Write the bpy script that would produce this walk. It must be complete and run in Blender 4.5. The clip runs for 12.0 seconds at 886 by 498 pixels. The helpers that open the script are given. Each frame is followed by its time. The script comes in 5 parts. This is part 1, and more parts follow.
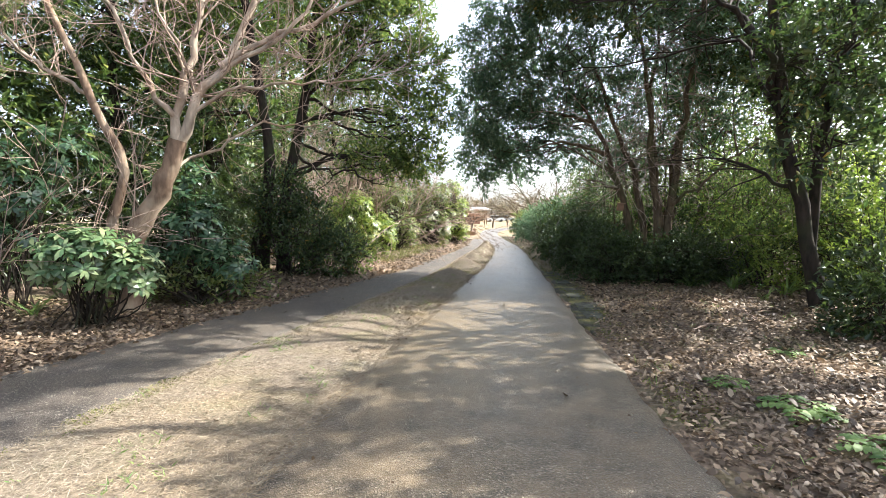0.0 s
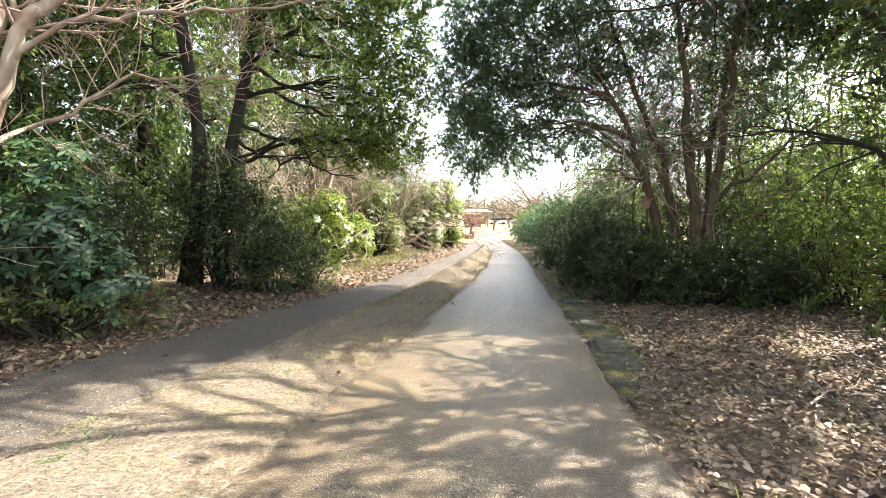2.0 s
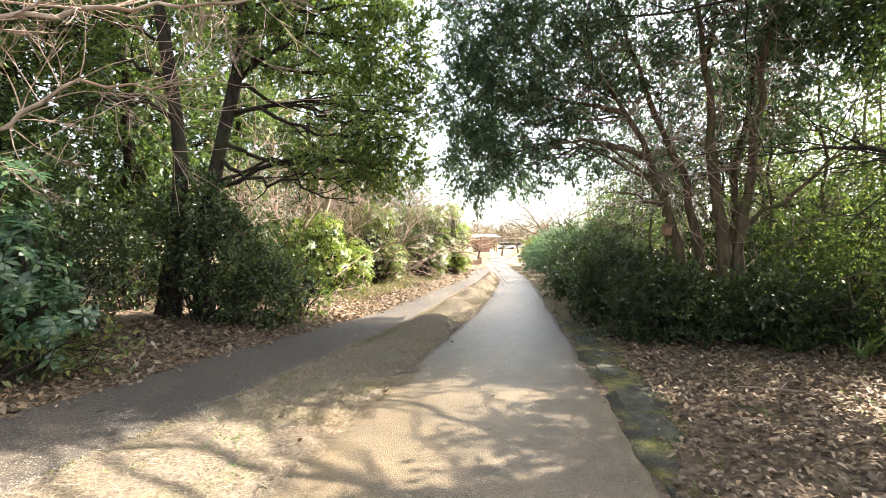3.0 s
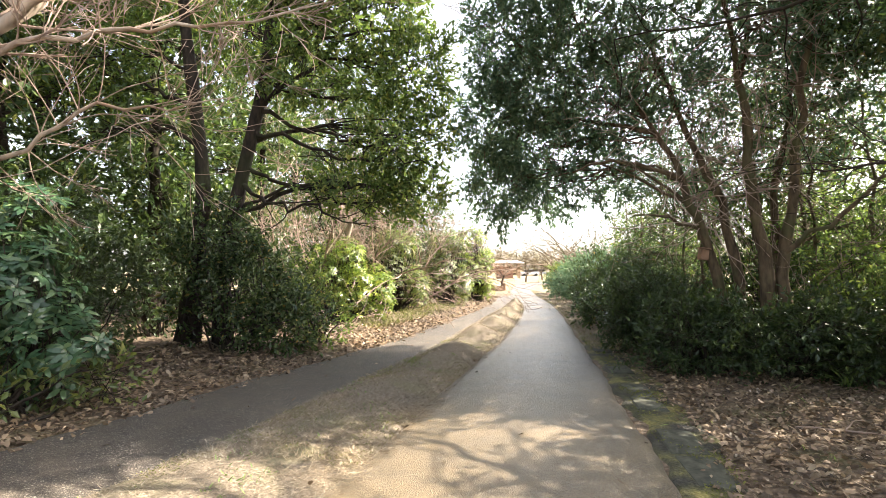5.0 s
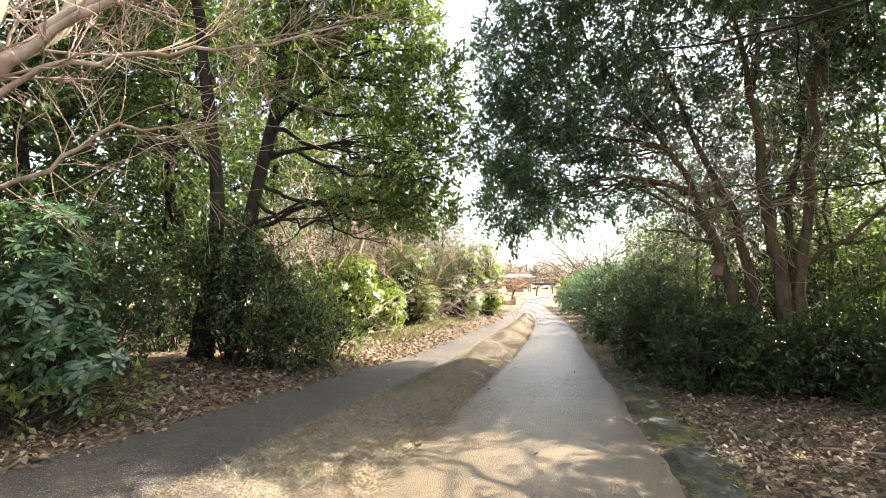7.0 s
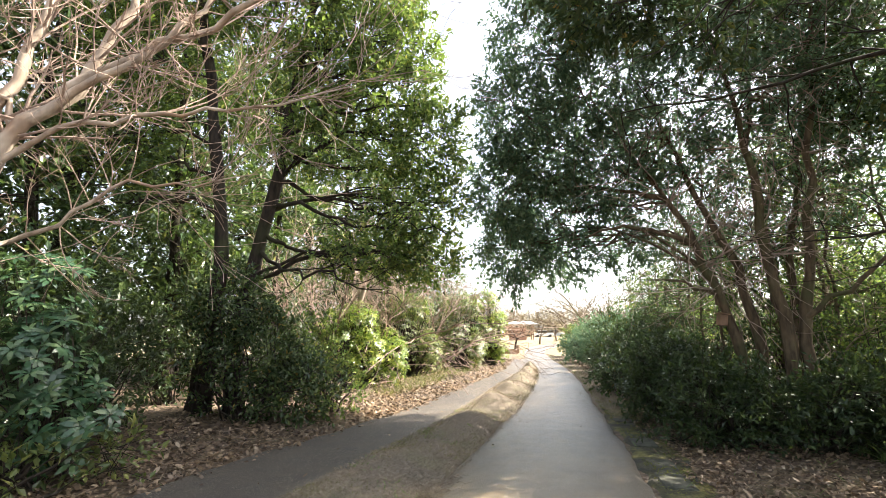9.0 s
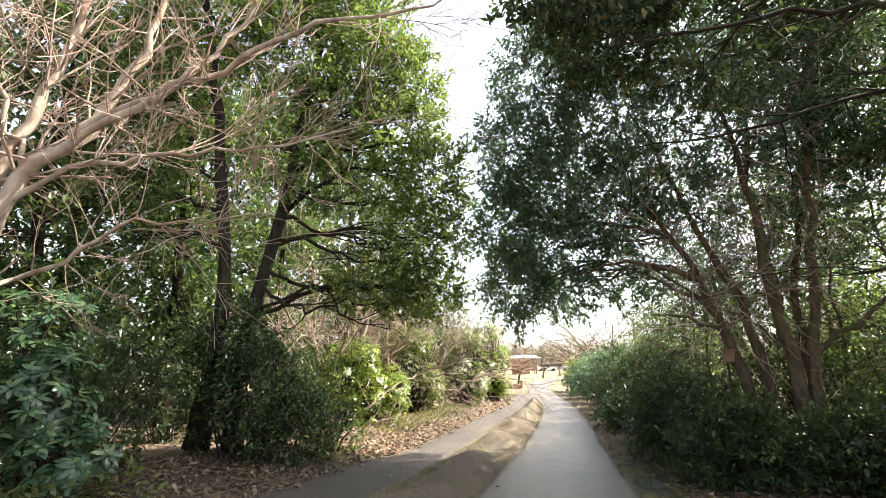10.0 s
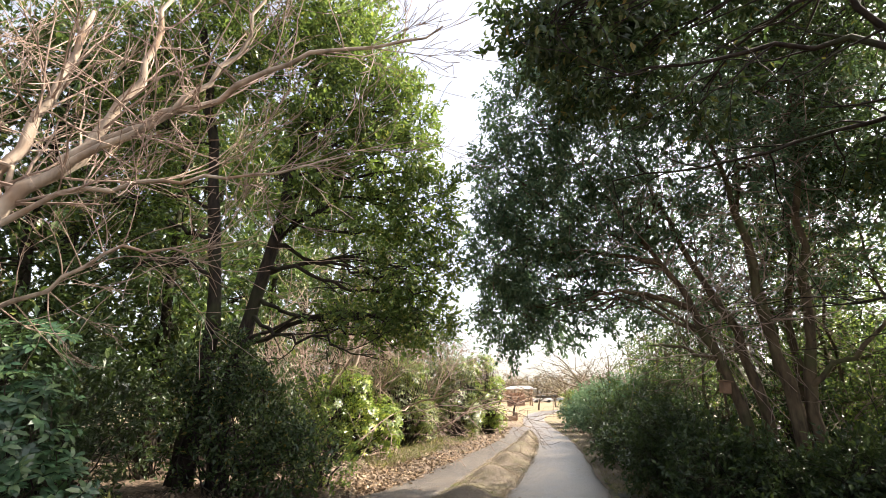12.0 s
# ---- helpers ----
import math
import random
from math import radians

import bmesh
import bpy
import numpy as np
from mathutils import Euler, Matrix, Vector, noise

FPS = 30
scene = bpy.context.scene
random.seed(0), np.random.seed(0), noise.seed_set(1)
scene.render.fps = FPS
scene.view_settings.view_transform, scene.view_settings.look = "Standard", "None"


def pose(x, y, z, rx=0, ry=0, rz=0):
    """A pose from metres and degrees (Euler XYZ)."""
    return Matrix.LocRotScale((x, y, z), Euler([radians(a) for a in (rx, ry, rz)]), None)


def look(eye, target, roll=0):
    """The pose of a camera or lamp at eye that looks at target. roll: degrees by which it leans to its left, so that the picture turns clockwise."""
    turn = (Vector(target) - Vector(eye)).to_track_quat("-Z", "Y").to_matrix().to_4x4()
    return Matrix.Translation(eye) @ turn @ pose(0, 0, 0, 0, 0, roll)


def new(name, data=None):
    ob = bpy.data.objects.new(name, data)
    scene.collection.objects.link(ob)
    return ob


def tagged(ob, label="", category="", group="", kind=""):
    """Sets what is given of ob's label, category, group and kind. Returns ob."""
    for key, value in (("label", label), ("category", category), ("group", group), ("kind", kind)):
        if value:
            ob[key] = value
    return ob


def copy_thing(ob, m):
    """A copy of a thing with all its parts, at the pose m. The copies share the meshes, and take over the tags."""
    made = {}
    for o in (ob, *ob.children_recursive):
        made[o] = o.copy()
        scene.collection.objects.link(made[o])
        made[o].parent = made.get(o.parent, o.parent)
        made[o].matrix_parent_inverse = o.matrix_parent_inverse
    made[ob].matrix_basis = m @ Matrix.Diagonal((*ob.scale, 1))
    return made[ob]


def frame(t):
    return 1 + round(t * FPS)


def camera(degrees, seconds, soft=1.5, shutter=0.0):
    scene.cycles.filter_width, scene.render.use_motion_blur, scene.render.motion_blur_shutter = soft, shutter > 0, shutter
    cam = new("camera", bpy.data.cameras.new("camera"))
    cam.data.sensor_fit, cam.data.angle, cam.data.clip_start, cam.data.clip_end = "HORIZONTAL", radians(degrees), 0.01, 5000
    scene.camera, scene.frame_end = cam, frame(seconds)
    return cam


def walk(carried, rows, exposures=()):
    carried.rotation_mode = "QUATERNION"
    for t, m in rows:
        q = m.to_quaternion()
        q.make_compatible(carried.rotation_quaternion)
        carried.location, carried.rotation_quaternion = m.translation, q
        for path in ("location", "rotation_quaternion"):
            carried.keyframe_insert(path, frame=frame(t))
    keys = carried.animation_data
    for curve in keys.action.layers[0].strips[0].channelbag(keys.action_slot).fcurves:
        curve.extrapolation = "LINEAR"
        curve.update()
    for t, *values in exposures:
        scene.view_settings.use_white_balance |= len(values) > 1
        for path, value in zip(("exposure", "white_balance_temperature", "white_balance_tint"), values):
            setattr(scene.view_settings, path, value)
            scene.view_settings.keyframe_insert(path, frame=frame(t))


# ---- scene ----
cam = camera(83.8, 12.0, soft=0.6)
# seconds, eye, target, lean
PATH = [
    (0, (-0.047, 0.263, 1.506), (-0.042, 2.258, 1.37), -0.2),
    (0.5, (0.034, 0.948, 1.5), (0.021, 2.942, 1.355), -0.3),
    (1, (0.137, 1.598, 1.467), (0.114, 3.592, 1.313), -0.4),
    (1.5, (0.254, 2.216, 1.445), (0.234, 4.21, 1.289), -0.3),
    (2, (0.442, 2.76, 1.435), (0.435, 4.756, 1.311), -0.3),
    (2.5, (0.512, 3.235, 1.468), (0.487, 5.233, 1.393), -0.3),
    (3, (0.597, 3.592, 1.48), (0.554, 5.591, 1.455), -0.1),
    (3.2, (0.628, 3.7, 1.483), (0.572, 5.699, 1.475), -0.0),
    (5, (0.585, 3.868, 1.459), (0.45, 5.861, 1.542), -0.2),
    (5.5, (0.597, 3.866, 1.467), (0.445, 5.858, 1.565), -0.2),
    (6, (0.59, 3.862, 1.477), (0.425, 5.852, 1.59), -0.2),
    (6.5, (0.566, 3.855, 1.489), (0.393, 5.844, 1.615), -0.2),
    (8.5, (0.552, 3.836, 1.514), (0.379, 5.813, 1.76), -0.3),
    (9, (0.552, 3.824, 1.548), (0.374, 5.789, 1.874), -0.4),
    (9.5, (0.543, 3.805, 1.579), (0.36, 5.757, 1.975), -0.3),
    (10, (0.537, 3.802, 1.593), (0.355, 5.741, 2.047), -0.4),
    (10.5, (0.545, 3.809, 1.604), (0.368, 5.739, 2.1), -0.4),
    (11, (0.545, 3.832, 1.607), (0.375, 5.753, 2.135), -0.4),
    (11.5, (0.563, 3.851, 1.604), (0.401, 5.767, 2.153), -0.4),
    (12, (0.559, 3.852, 1.599), (0.402, 5.763, 2.167), -0.4),
]
walk(cam, [(t, look(eye, target, roll)) for t, eye, target, roll in PATH],
     exposures=[(0.0, 1.92, 6150, 9), (2.5, 2.4, 6650, 10), (5.5, 2.32, 6850, 11), (9.5, 2.15, 6650, 10), (12.0, 1.75, 6850, 13)])

# ---- light ----
SUN_AZ, SUN_EL = radians(74.0), radians(43.0)   # azimuth: clockwise from straight ahead (+y)
world = bpy.data.worlds.new("sky")
scene.world = world
world.use_nodes = True
wn = world.node_tree.nodes
sky = wn.new("ShaderNodeTexSky")
sky.sky_type = "NISHITA"
sky.sun_disc = False
sky.sun_elevation, sky.sun_rotation = SUN_EL, SUN_AZ
sky.air_density, sky.dust_density, sky.ozone_density = 1.0, 3.0, 1.0
wn["Background"].inputs["Strength"].default_value = 0.13
milky = wn.new("ShaderNodeHueSaturation")   # thin high cloud
milky.inputs["Saturation"].default_value = 0.5
world.node_tree.links.new(sky.outputs["Color"], milky.inputs["Color"])
world.node_tree.links.new(milky.outputs["Color"], wn["Background"].inputs["Color"])

sun_dir = Vector((math.sin(SUN_AZ) * math.cos(SUN_EL), math.cos(SUN_AZ) * math.cos(SUN_EL), math.sin(SUN_EL)))
sun_data = bpy.data.lights.new("sun", "SUN")
sun_data.energy, sun_data.angle, sun_data.color = 5.0, radians(0.55), (1.0, 0.93, 0.81)
sun = new("sun", sun_data)
sun.matrix_world = look(sun_dir * 60, (0, 0, 0))

# ---- materials ----
def material(name):
    m = bpy.data.materials.new(name)
    m.use_nodes = True
    nt = m.node_tree
    return m, nt, nt.nodes["Principled BSDF"]


def ramp(nt, fac, stops):
    n = nt.nodes.new("ShaderNodeValToRGB")
    e = n.color_ramp.elements
    while len(e) < len(stops):
        e.new(0.5)
    for item, (p, c) in zip(e, stops):
        item.position, item.color = p, (*c, 1)
    nt.links.new(fac, n.inputs[0])
    return n.outputs[0]


def tex(nt, kind, scale, detail=3.0, coord="Object", squash=None):
    tc = nt.nodes.new("ShaderNodeTexCoord")
    out = tc.outputs[coord]
    if squash:
        mp = nt.nodes.new("ShaderNodeMapping")
        mp.inputs["Scale"].default_value = squash
        nt.links.new(out, mp.inputs[0])
        out = mp.outputs[0]
    n = nt.nodes.new({"noise": "ShaderNodeTexNoise", "voronoi": "ShaderNodeTexVoronoi"}[kind])
    n.inputs["Scale"].default_value = scale
    if kind == "noise":
        n.inputs["Detail"].default_value = detail
    nt.links.new(out, n.inputs["Vector"])
    return n


def mix(nt, fac, a, b, mode="MIX"):
    n = nt.nodes.new("ShaderNodeMix")
    n.data_type, n.blend_type = "RGBA", mode
    if isinstance(fac, float):
        n.inputs[0].default_value = fac
    else:
        nt.links.new(fac, n.inputs[0])
    for socket, v in ((n.inputs[6], a), (n.inputs[7], b)):
        if isinstance(v, tuple):
            socket.default_value = (*v, 1)
        else:
            nt.links.new(v, socket)
    return n.outputs[2]


def bump(nt, bsdf, height, strength, distance):
    n = nt.nodes.new("ShaderNodeBump")
    n.inputs["Strength"].default_value, n.inputs["Distance"].default_value = strength, distance
    nt.links.new(height, n.inputs["Height"])
    nt.links.new(n.outputs[0], bsdf.inputs["Normal"])


def leaf_material(name, stops, rough=0.38, through_leaf=0.3, tint=(0.35, 0.5, 0.06), shine=0.5):
    m, nt, b = material(name)
    geo = nt.nodes.new("ShaderNodeNewGeometry")
    patch = tex(nt, "noise", 0.9, 2.0)
    col = ramp(nt, geo.outputs["Random Per Island"], stops)
    shade = ramp(nt, patch.outputs["Fac"], [(0.3, (0.75, 0.8, 0.8)), (0.7, (1.2, 1.15, 0.95))])
    col = mix(nt, 1.0, col, shade, "MULTIPLY")
    nt.links.new(col, b.inputs["Base Color"])
    b.inputs["Roughness"].default_value = rough
    b.inputs["Specular IOR Level"].default_value = shine
    tr = nt.nodes.new("ShaderNodeBsdfTranslucent")
    nt.links.new(mix(nt, 0.55, col, tint), tr.inputs["Color"])
    ms = nt.nodes.new("ShaderNodeMixShader")
    ms.inputs[0].default_value = through_leaf
    nt.links.new(b.outputs[0], ms.inputs[1])
    nt.links.new(tr.outputs[0], ms.inputs[2])
    nt.links.new(ms.outputs[0], nt.nodes["Material Output"].inputs[0])
    return m


def bark_material(name, dark, light, moss=None, scale=9.0):
    m, nt, b = material(name)
    grain = tex(nt, "noise", scale, 6.0, squash=(1, 1, 0.3))
    big = tex(nt, "noise", 1.7, 3.0)
    col = ramp(nt, grain.outputs["Fac"], [(0.3, dark), (0.7, light)])
    if moss:
        fac = ramp(nt, big.outputs["Fac"], [(0.5, (0, 0, 0)), (0.66, (1, 1, 1))])
        col = mix(nt, fac, col, moss)
    nt.links.new(col, b.inputs["Base Color"])
    b.inputs["Roughness"].default_value = 0.9
    b.inputs["Specular IOR Level"].default_value = 0.25
    bump(nt, b, grain.outputs["Fac"], 0.7, 0.02)
    return m


def asphalt_material(name, dark, mid, dust, gloss, sunlit_sand=0.0):
    m, nt, b = material(name)
    stone = tex(nt, "voronoi", 120.0)
    fine = tex(nt, "noise", 260.0, 2.0)
    wear = tex(nt, "noise", 0.55, 4.0)
    stain = tex(nt, "noise", 3.2, 5.0)
    sep = nt.nodes.new("ShaderNodeSeparateColor")
    nt.links.new(stone.outputs["Color"], sep.inputs[0])
    col = ramp(nt, sep.outputs[0], [(0.0, dark), (0.55, mid), (0.88, tuple(c * 1.7 for c in mid)), (0.985, (0.32, 0.29, 0.25))])
    fac = ramp(nt, stain.outputs["Fac"], [(0.35, (0, 0, 0)), (0.75, (0.55, 0.55, 0.55))])
    col = mix(nt, fac, col, dust)
    fac2 = ramp(nt, wear.outputs["Fac"], [(0.35, (0.8, 0.8, 0.82)), (0.65, (1.15, 1.12, 1.05))])
    col = mix(nt, 1.0, col, fac2, "MULTIPLY")
    # tan sand specks that also paint in the warm light of the sunlit stretch
    if sunlit_sand:
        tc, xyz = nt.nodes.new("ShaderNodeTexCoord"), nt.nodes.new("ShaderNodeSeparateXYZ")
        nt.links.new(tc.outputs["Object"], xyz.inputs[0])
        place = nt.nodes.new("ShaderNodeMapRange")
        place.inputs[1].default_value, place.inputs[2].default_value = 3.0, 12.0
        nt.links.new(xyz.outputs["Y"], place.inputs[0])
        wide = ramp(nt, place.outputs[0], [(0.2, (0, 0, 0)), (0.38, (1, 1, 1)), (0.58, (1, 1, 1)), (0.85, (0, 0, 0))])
        spots = ramp(nt, tex(nt, "noise", 110.0, 4.0).outputs["Fac"], [(0.42, (0.0, 0.0, 0.0)), (0.6, (sunlit_sand, sunlit_sand, sunlit_sand))])
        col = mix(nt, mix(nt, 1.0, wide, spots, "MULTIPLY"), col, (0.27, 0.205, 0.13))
    grit = ramp(nt, fine.outputs["Fac"], [(0.3, (0.8, 0.8, 0.8)), (0.7, (1.15, 1.15, 1.15))])
    col = mix(nt, 1.0, col, grit, "MULTIPLY")
    nt.links.new(col, b.inputs["Base Color"])
    b.inputs["Roughness"].default_value = gloss
    bump(nt, b, stone.outputs["Distance"], 0.7, 0.009)
    return m


def ground_material():
    m, nt, b = material("forest_floor")
    a = tex(nt, "noise", 14.0, 6.0)
    c = tex(nt, "noise", 0.8, 4.0)
    v = tex(nt, "voronoi", 22.0)
    col = ramp(nt, a.outputs["Fac"], [(0.3, (0.06, 0.042, 0.028)), (0.55, (0.15, 0.105, 0.07)), (0.75, (0.27, 0.2, 0.14))])
    moss = ramp(nt, c.outputs["Fac"], [(0.56, (0, 0, 0)), (0.72, (0.6, 0.6, 0.6))])
    col = mix(nt, moss, col, (0.12, 0.13, 0.045))
    sep = nt.nodes.new("ShaderNodeSeparateXYZ")
    tc = nt.nodes.new("ShaderNodeTexCoord")
    nt.links.new(tc.outputs["Object"], sep.inputs[0])
    far = nt.nodes.new("ShaderNodeMapRange")
    far.inputs[1].default_value, far.inputs[2].default_value = 33.0, 39.0
    nt.links.new(sep.outputs["Y"], far.inputs[0])
    lawn = ramp(nt, a.outputs["Fac"], [(0.3, (0.17, 0.13, 0.07)), (0.7, (0.26, 0.205, 0.115))])
    col = mix(nt, far.outputs[0], col, lawn)
    nt.links.new(col, b.inputs["Base Color"])
    b.inputs["Roughness"].default_value = 0.95
    bump(nt, b, v.outputs["Distance"], 0.8, 0.03)
    return m


def verge_material():
    m, nt, b = material("dry_grass_sod")
    a = tex(nt, "noise", 30.0, 6.0)
    c = tex(nt, "noise", 1.6, 4.0)
    col = ramp(nt, a.outputs["Fac"], [(0.3, (0.1, 0.078, 0.056)), (0.7, (0.22, 0.175, 0.13))])
    moss = ramp(nt, c.outputs["Fac"], [(0.5, (0, 0, 0)), (0.66, (0.45, 0.45, 0.45))])
    col = mix(nt, moss, col, (0.15, 0.145, 0.06))
    nt.links.new(col, b.inputs["Base Color"])
    b.inputs["Roughness"].default_value = 0.95
    bump(nt, b, a.outputs["Fac"], 0.9, 0.03)
    return m


def moss_bed_material():
    m, nt, b = material("moss_bed")
    a = tex(nt, "noise", 3.0, 6.0)
    g = tex(nt, "noise", 45.0, 4.0)
    col = ramp(nt, a.outputs["Fac"], [(0.4, (0.038, 0.034, 0.028)), (0.52, (0.08, 0.077, 0.036)), (0.66, (0.2, 0.175, 0.055))])
    grit = ramp(nt, g.outputs["Fac"], [(0.3, (0.6, 0.6, 0.6)), (0.7, (1.3, 1.3, 1.3))])
    nt.links.new(mix(nt, 1.0, col, grit, "MULTIPLY"), b.inputs["Base Color"])
    b.inputs["Roughness"].default_value = 0.95
    bump(nt, b, g.outputs["Fac"], 0.9, 0.03)
    return m


def flake_material(name, stops, rough=0.7, through_leaf=0.12):
    return leaf_material(name, stops, rough, through_leaf, (0.4, 0.28, 0.16))


def plain(name, c, rough=0.6, var=0.15, scale=6.0, metal=0.0):
    m, nt, b = material(name)
    n = tex(nt, "noise", scale, 5.0)
    lo, hi = tuple(k * (1 - var) for k in c), tuple(min(1, k * (1 + var)) for k in c)
    nt.links.new(ramp(nt, n.outputs["Fac"], [(0.3, lo), (0.7, hi)]), b.inputs["Base Color"])
    b.inputs["Roughness"].default_value, b.inputs["Metallic"].default_value = rough, metal
    bump(nt, b, n.outputs["Fac"], 0.2, 0.01)
    return m


EVERGREEN = leaf_material("evergreen_leaf", [(0.0, (0.03, 0.06, 0.025)), (0.5, (0.075, 0.125, 0.046)), (0.85, (0.16, 0.21, 0.06)), (1.0, (0.34, 0.33, 0.09))], 0.25, 0.42, (0.28, 0.4, 0.07))
# darker copy of evergreen_leaf, with the wood's shade put into its colour
SHADED_WOODLEAF = leaf_material("shaded_wood_leaf", [(0.0, (0.02, 0.042, 0.02)), (0.5, (0.045, 0.082, 0.034)), (0.9, (0.11, 0.15, 0.048)), (1.0, (0.26, 0.26, 0.07))], 0.36, 0.26, (0.22, 0.34, 0.06), 0.35)
BLUEGREEN = leaf_material("oak_leaf", [(0.0, (0.05, 0.09, 0.068)), (0.6, (0.1, 0.158, 0.11)), (1.0, (0.18, 0.235, 0.13))], 0.25, 0.42, (0.22, 0.37, 0.16))
OAKLEAF = leaf_material("evergreen_oak_leaf", [(0.0, (0.024, 0.04, 0.022)), (0.6, (0.052, 0.078, 0.036)), (0.96, (0.1, 0.125, 0.045)), (1.0, (0.3, 0.2, 0.05))], 0.26, 0.22, (0.17, 0.3, 0.07))
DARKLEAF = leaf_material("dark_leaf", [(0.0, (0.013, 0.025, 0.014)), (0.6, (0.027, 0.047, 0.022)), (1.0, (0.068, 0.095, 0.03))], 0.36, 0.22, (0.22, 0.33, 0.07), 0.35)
YELLOWGREEN = leaf_material("yellowgreen_leaf", [(0.0, (0.055, 0.1, 0.02)), (0.5, (0.135, 0.195, 0.032)), (1.0, (0.32, 0.34, 0.06))], 0.28, 0.4, (0.3, 0.45, 0.06))
# lit copy of broad_leaf: sun and gloss put into paler leaf colours
SUNLIT_ROSETTE = leaf_material("sunlit_broad_leaf", [(0.0, (0.05, 0.1, 0.05)), (0.6, (0.12, 0.18, 0.09)), (1.0, (0.24, 0.28, 0.15))], 0.22, 0.2, (0.25, 0.36, 0.1))
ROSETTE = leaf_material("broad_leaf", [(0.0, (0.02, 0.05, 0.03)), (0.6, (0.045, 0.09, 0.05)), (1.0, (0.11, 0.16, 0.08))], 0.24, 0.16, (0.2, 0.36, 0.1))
OLIVE = leaf_material("olive_leaf", [(0.0, (0.04, 0.06, 0.024)), (0.6, (0.095, 0.12, 0.042)), (1.0, (0.23, 0.22, 0.075))], 0.32, 0.32)
FERN = leaf_material("fern_leaf", [(0.0, (0.06, 0.12, 0.04)), (1.0, (0.15, 0.23, 0.07))], 0.5, 0.3)
FAR_WOOD = leaf_material("far_wood", [(0.0, (0.16, 0.13, 0.1)), (0.6, (0.27, 0.22, 0.17)), (1.0, (0.27, 0.25, 0.16))], 0.8, 0.2, (0.25, 0.2, 0.12))
RED_LEAF = leaf_material("russet_leaf", [(0.0, (0.22, 0.1, 0.065)), (1.0, (0.4, 0.23, 0.15))], 0.6, 0.25, (0.42, 0.22, 0.13))
STRAW = flake_material("straw", [(0.0, (0.13, 0.102, 0.082)), (0.5, (0.25, 0.2, 0.155)), (0.85, (0.36, 0.3, 0.24)), (1.0, (0.46, 0.4, 0.34))], 0.7, 0.12)
LITTER = flake_material("fallen_leaf", [(0.0, (0.034, 0.022, 0.016)), (0.5, (0.155, 0.106, 0.075)), (0.85, (0.26, 0.185, 0.132)), (1.0, (0.4, 0.31, 0.24))], 0.6, 0.1)
GREEN_BLADE = leaf_material("green_blade", [(0.0, (0.06, 0.12, 0.045)), (1.0, (0.19, 0.26, 0.09))], 0.5, 0.3)
BARK_DARK = bark_material("dark_bark", (0.011, 0.009, 0.007), (0.042, 0.031, 0.023), (0.032, 0.034, 0.016), 16.0)
BARK_PALE = bark_material("pale_bark", (0.17, 0.135, 0.105), (0.48, 0.4, 0.32), (0.24, 0.165, 0.115), 7.0)
BARK_GREY = bark_material("grey_bark", (0.045, 0.031, 0.02), (0.15, 0.11, 0.068), (0.08, 0.078, 0.036), 15.0)
BARK_BROWN = bark_material("brown_bark", (0.08, 0.052, 0.037), (0.24, 0.165, 0.115), (0.34, 0.27, 0.2), 12.0)
TWIG = bark_material("bare_twig", (0.17, 0.12, 0.095), (0.37, 0.285, 0.23))
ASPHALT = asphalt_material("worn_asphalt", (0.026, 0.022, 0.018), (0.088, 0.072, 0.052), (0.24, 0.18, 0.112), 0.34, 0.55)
ASPHALT_OLD = asphalt_material("old_dark_asphalt", (0.022, 0.019, 0.017), (0.056, 0.048, 0.041), (0.12, 0.094, 0.07), 0.65)
SOIL = ground_material()
SOD = verge_material()
MOSS_BED = moss_bed_material()
MOSS = leaf_material("moss", [(0.0, (0.07, 0.072, 0.022)), (1.0, (0.19, 0.18, 0.055))], 0.9, 0.15)
CONCRETE = plain("mossy_concrete", (0.055, 0.056, 0.04), 0.9, 0.6, 14.0)
ROOF = plain("roof_sheet", (0.42, 0.41, 0.4), 0.5)
BRICK = plain("red_wall", (0.34, 0.2, 0.15), 0.8)
WOOD = plain("weathered_timber", (0.22, 0.13, 0.08), 0.8, 0.35)
CAR_WHITE = plain("white_car_paint", (0.8, 0.8, 0.8), 0.25, 0.02)
CAR_GREY = plain("silver_car_paint", (0.4, 0.44, 0.5), 0.25, 0.02)
GLASS_DARK = plain("car_glass", (0.03, 0.035, 0.04), 0.08, 0.05)
RUBBER = plain("tyre_rubber", (0.02, 0.02, 0.02), 0.8)


# ---- mesh helpers ----
rng = np.random.default_rng(7)


def np_mesh(name, verts, faces, mat, smooth=False):
    verts, faces = np.asarray(verts, np.float32), np.asarray(faces, np.int32)
    k = faces.shape[1]
    me = bpy.data.meshes.new(name)
    me.vertices.add(len(verts))
    me.vertices.foreach_set("co", verts.ravel())
    me.loops.add(faces.size)
    me.loops.foreach_set("vertex_index", faces.ravel())
    me.polygons.add(len(faces))
    me.polygons.foreach_set("loop_start", np.arange(0, faces.size, k, dtype=np.int32))
    me.polygons.foreach_set("loop_total", np.full(len(faces), k, np.int32))
    me.polygons.foreach_set("use_smooth", np.full(len(faces), smooth))
    me.materials.append(mat)
    me.update(calc_edges=True)
    return me


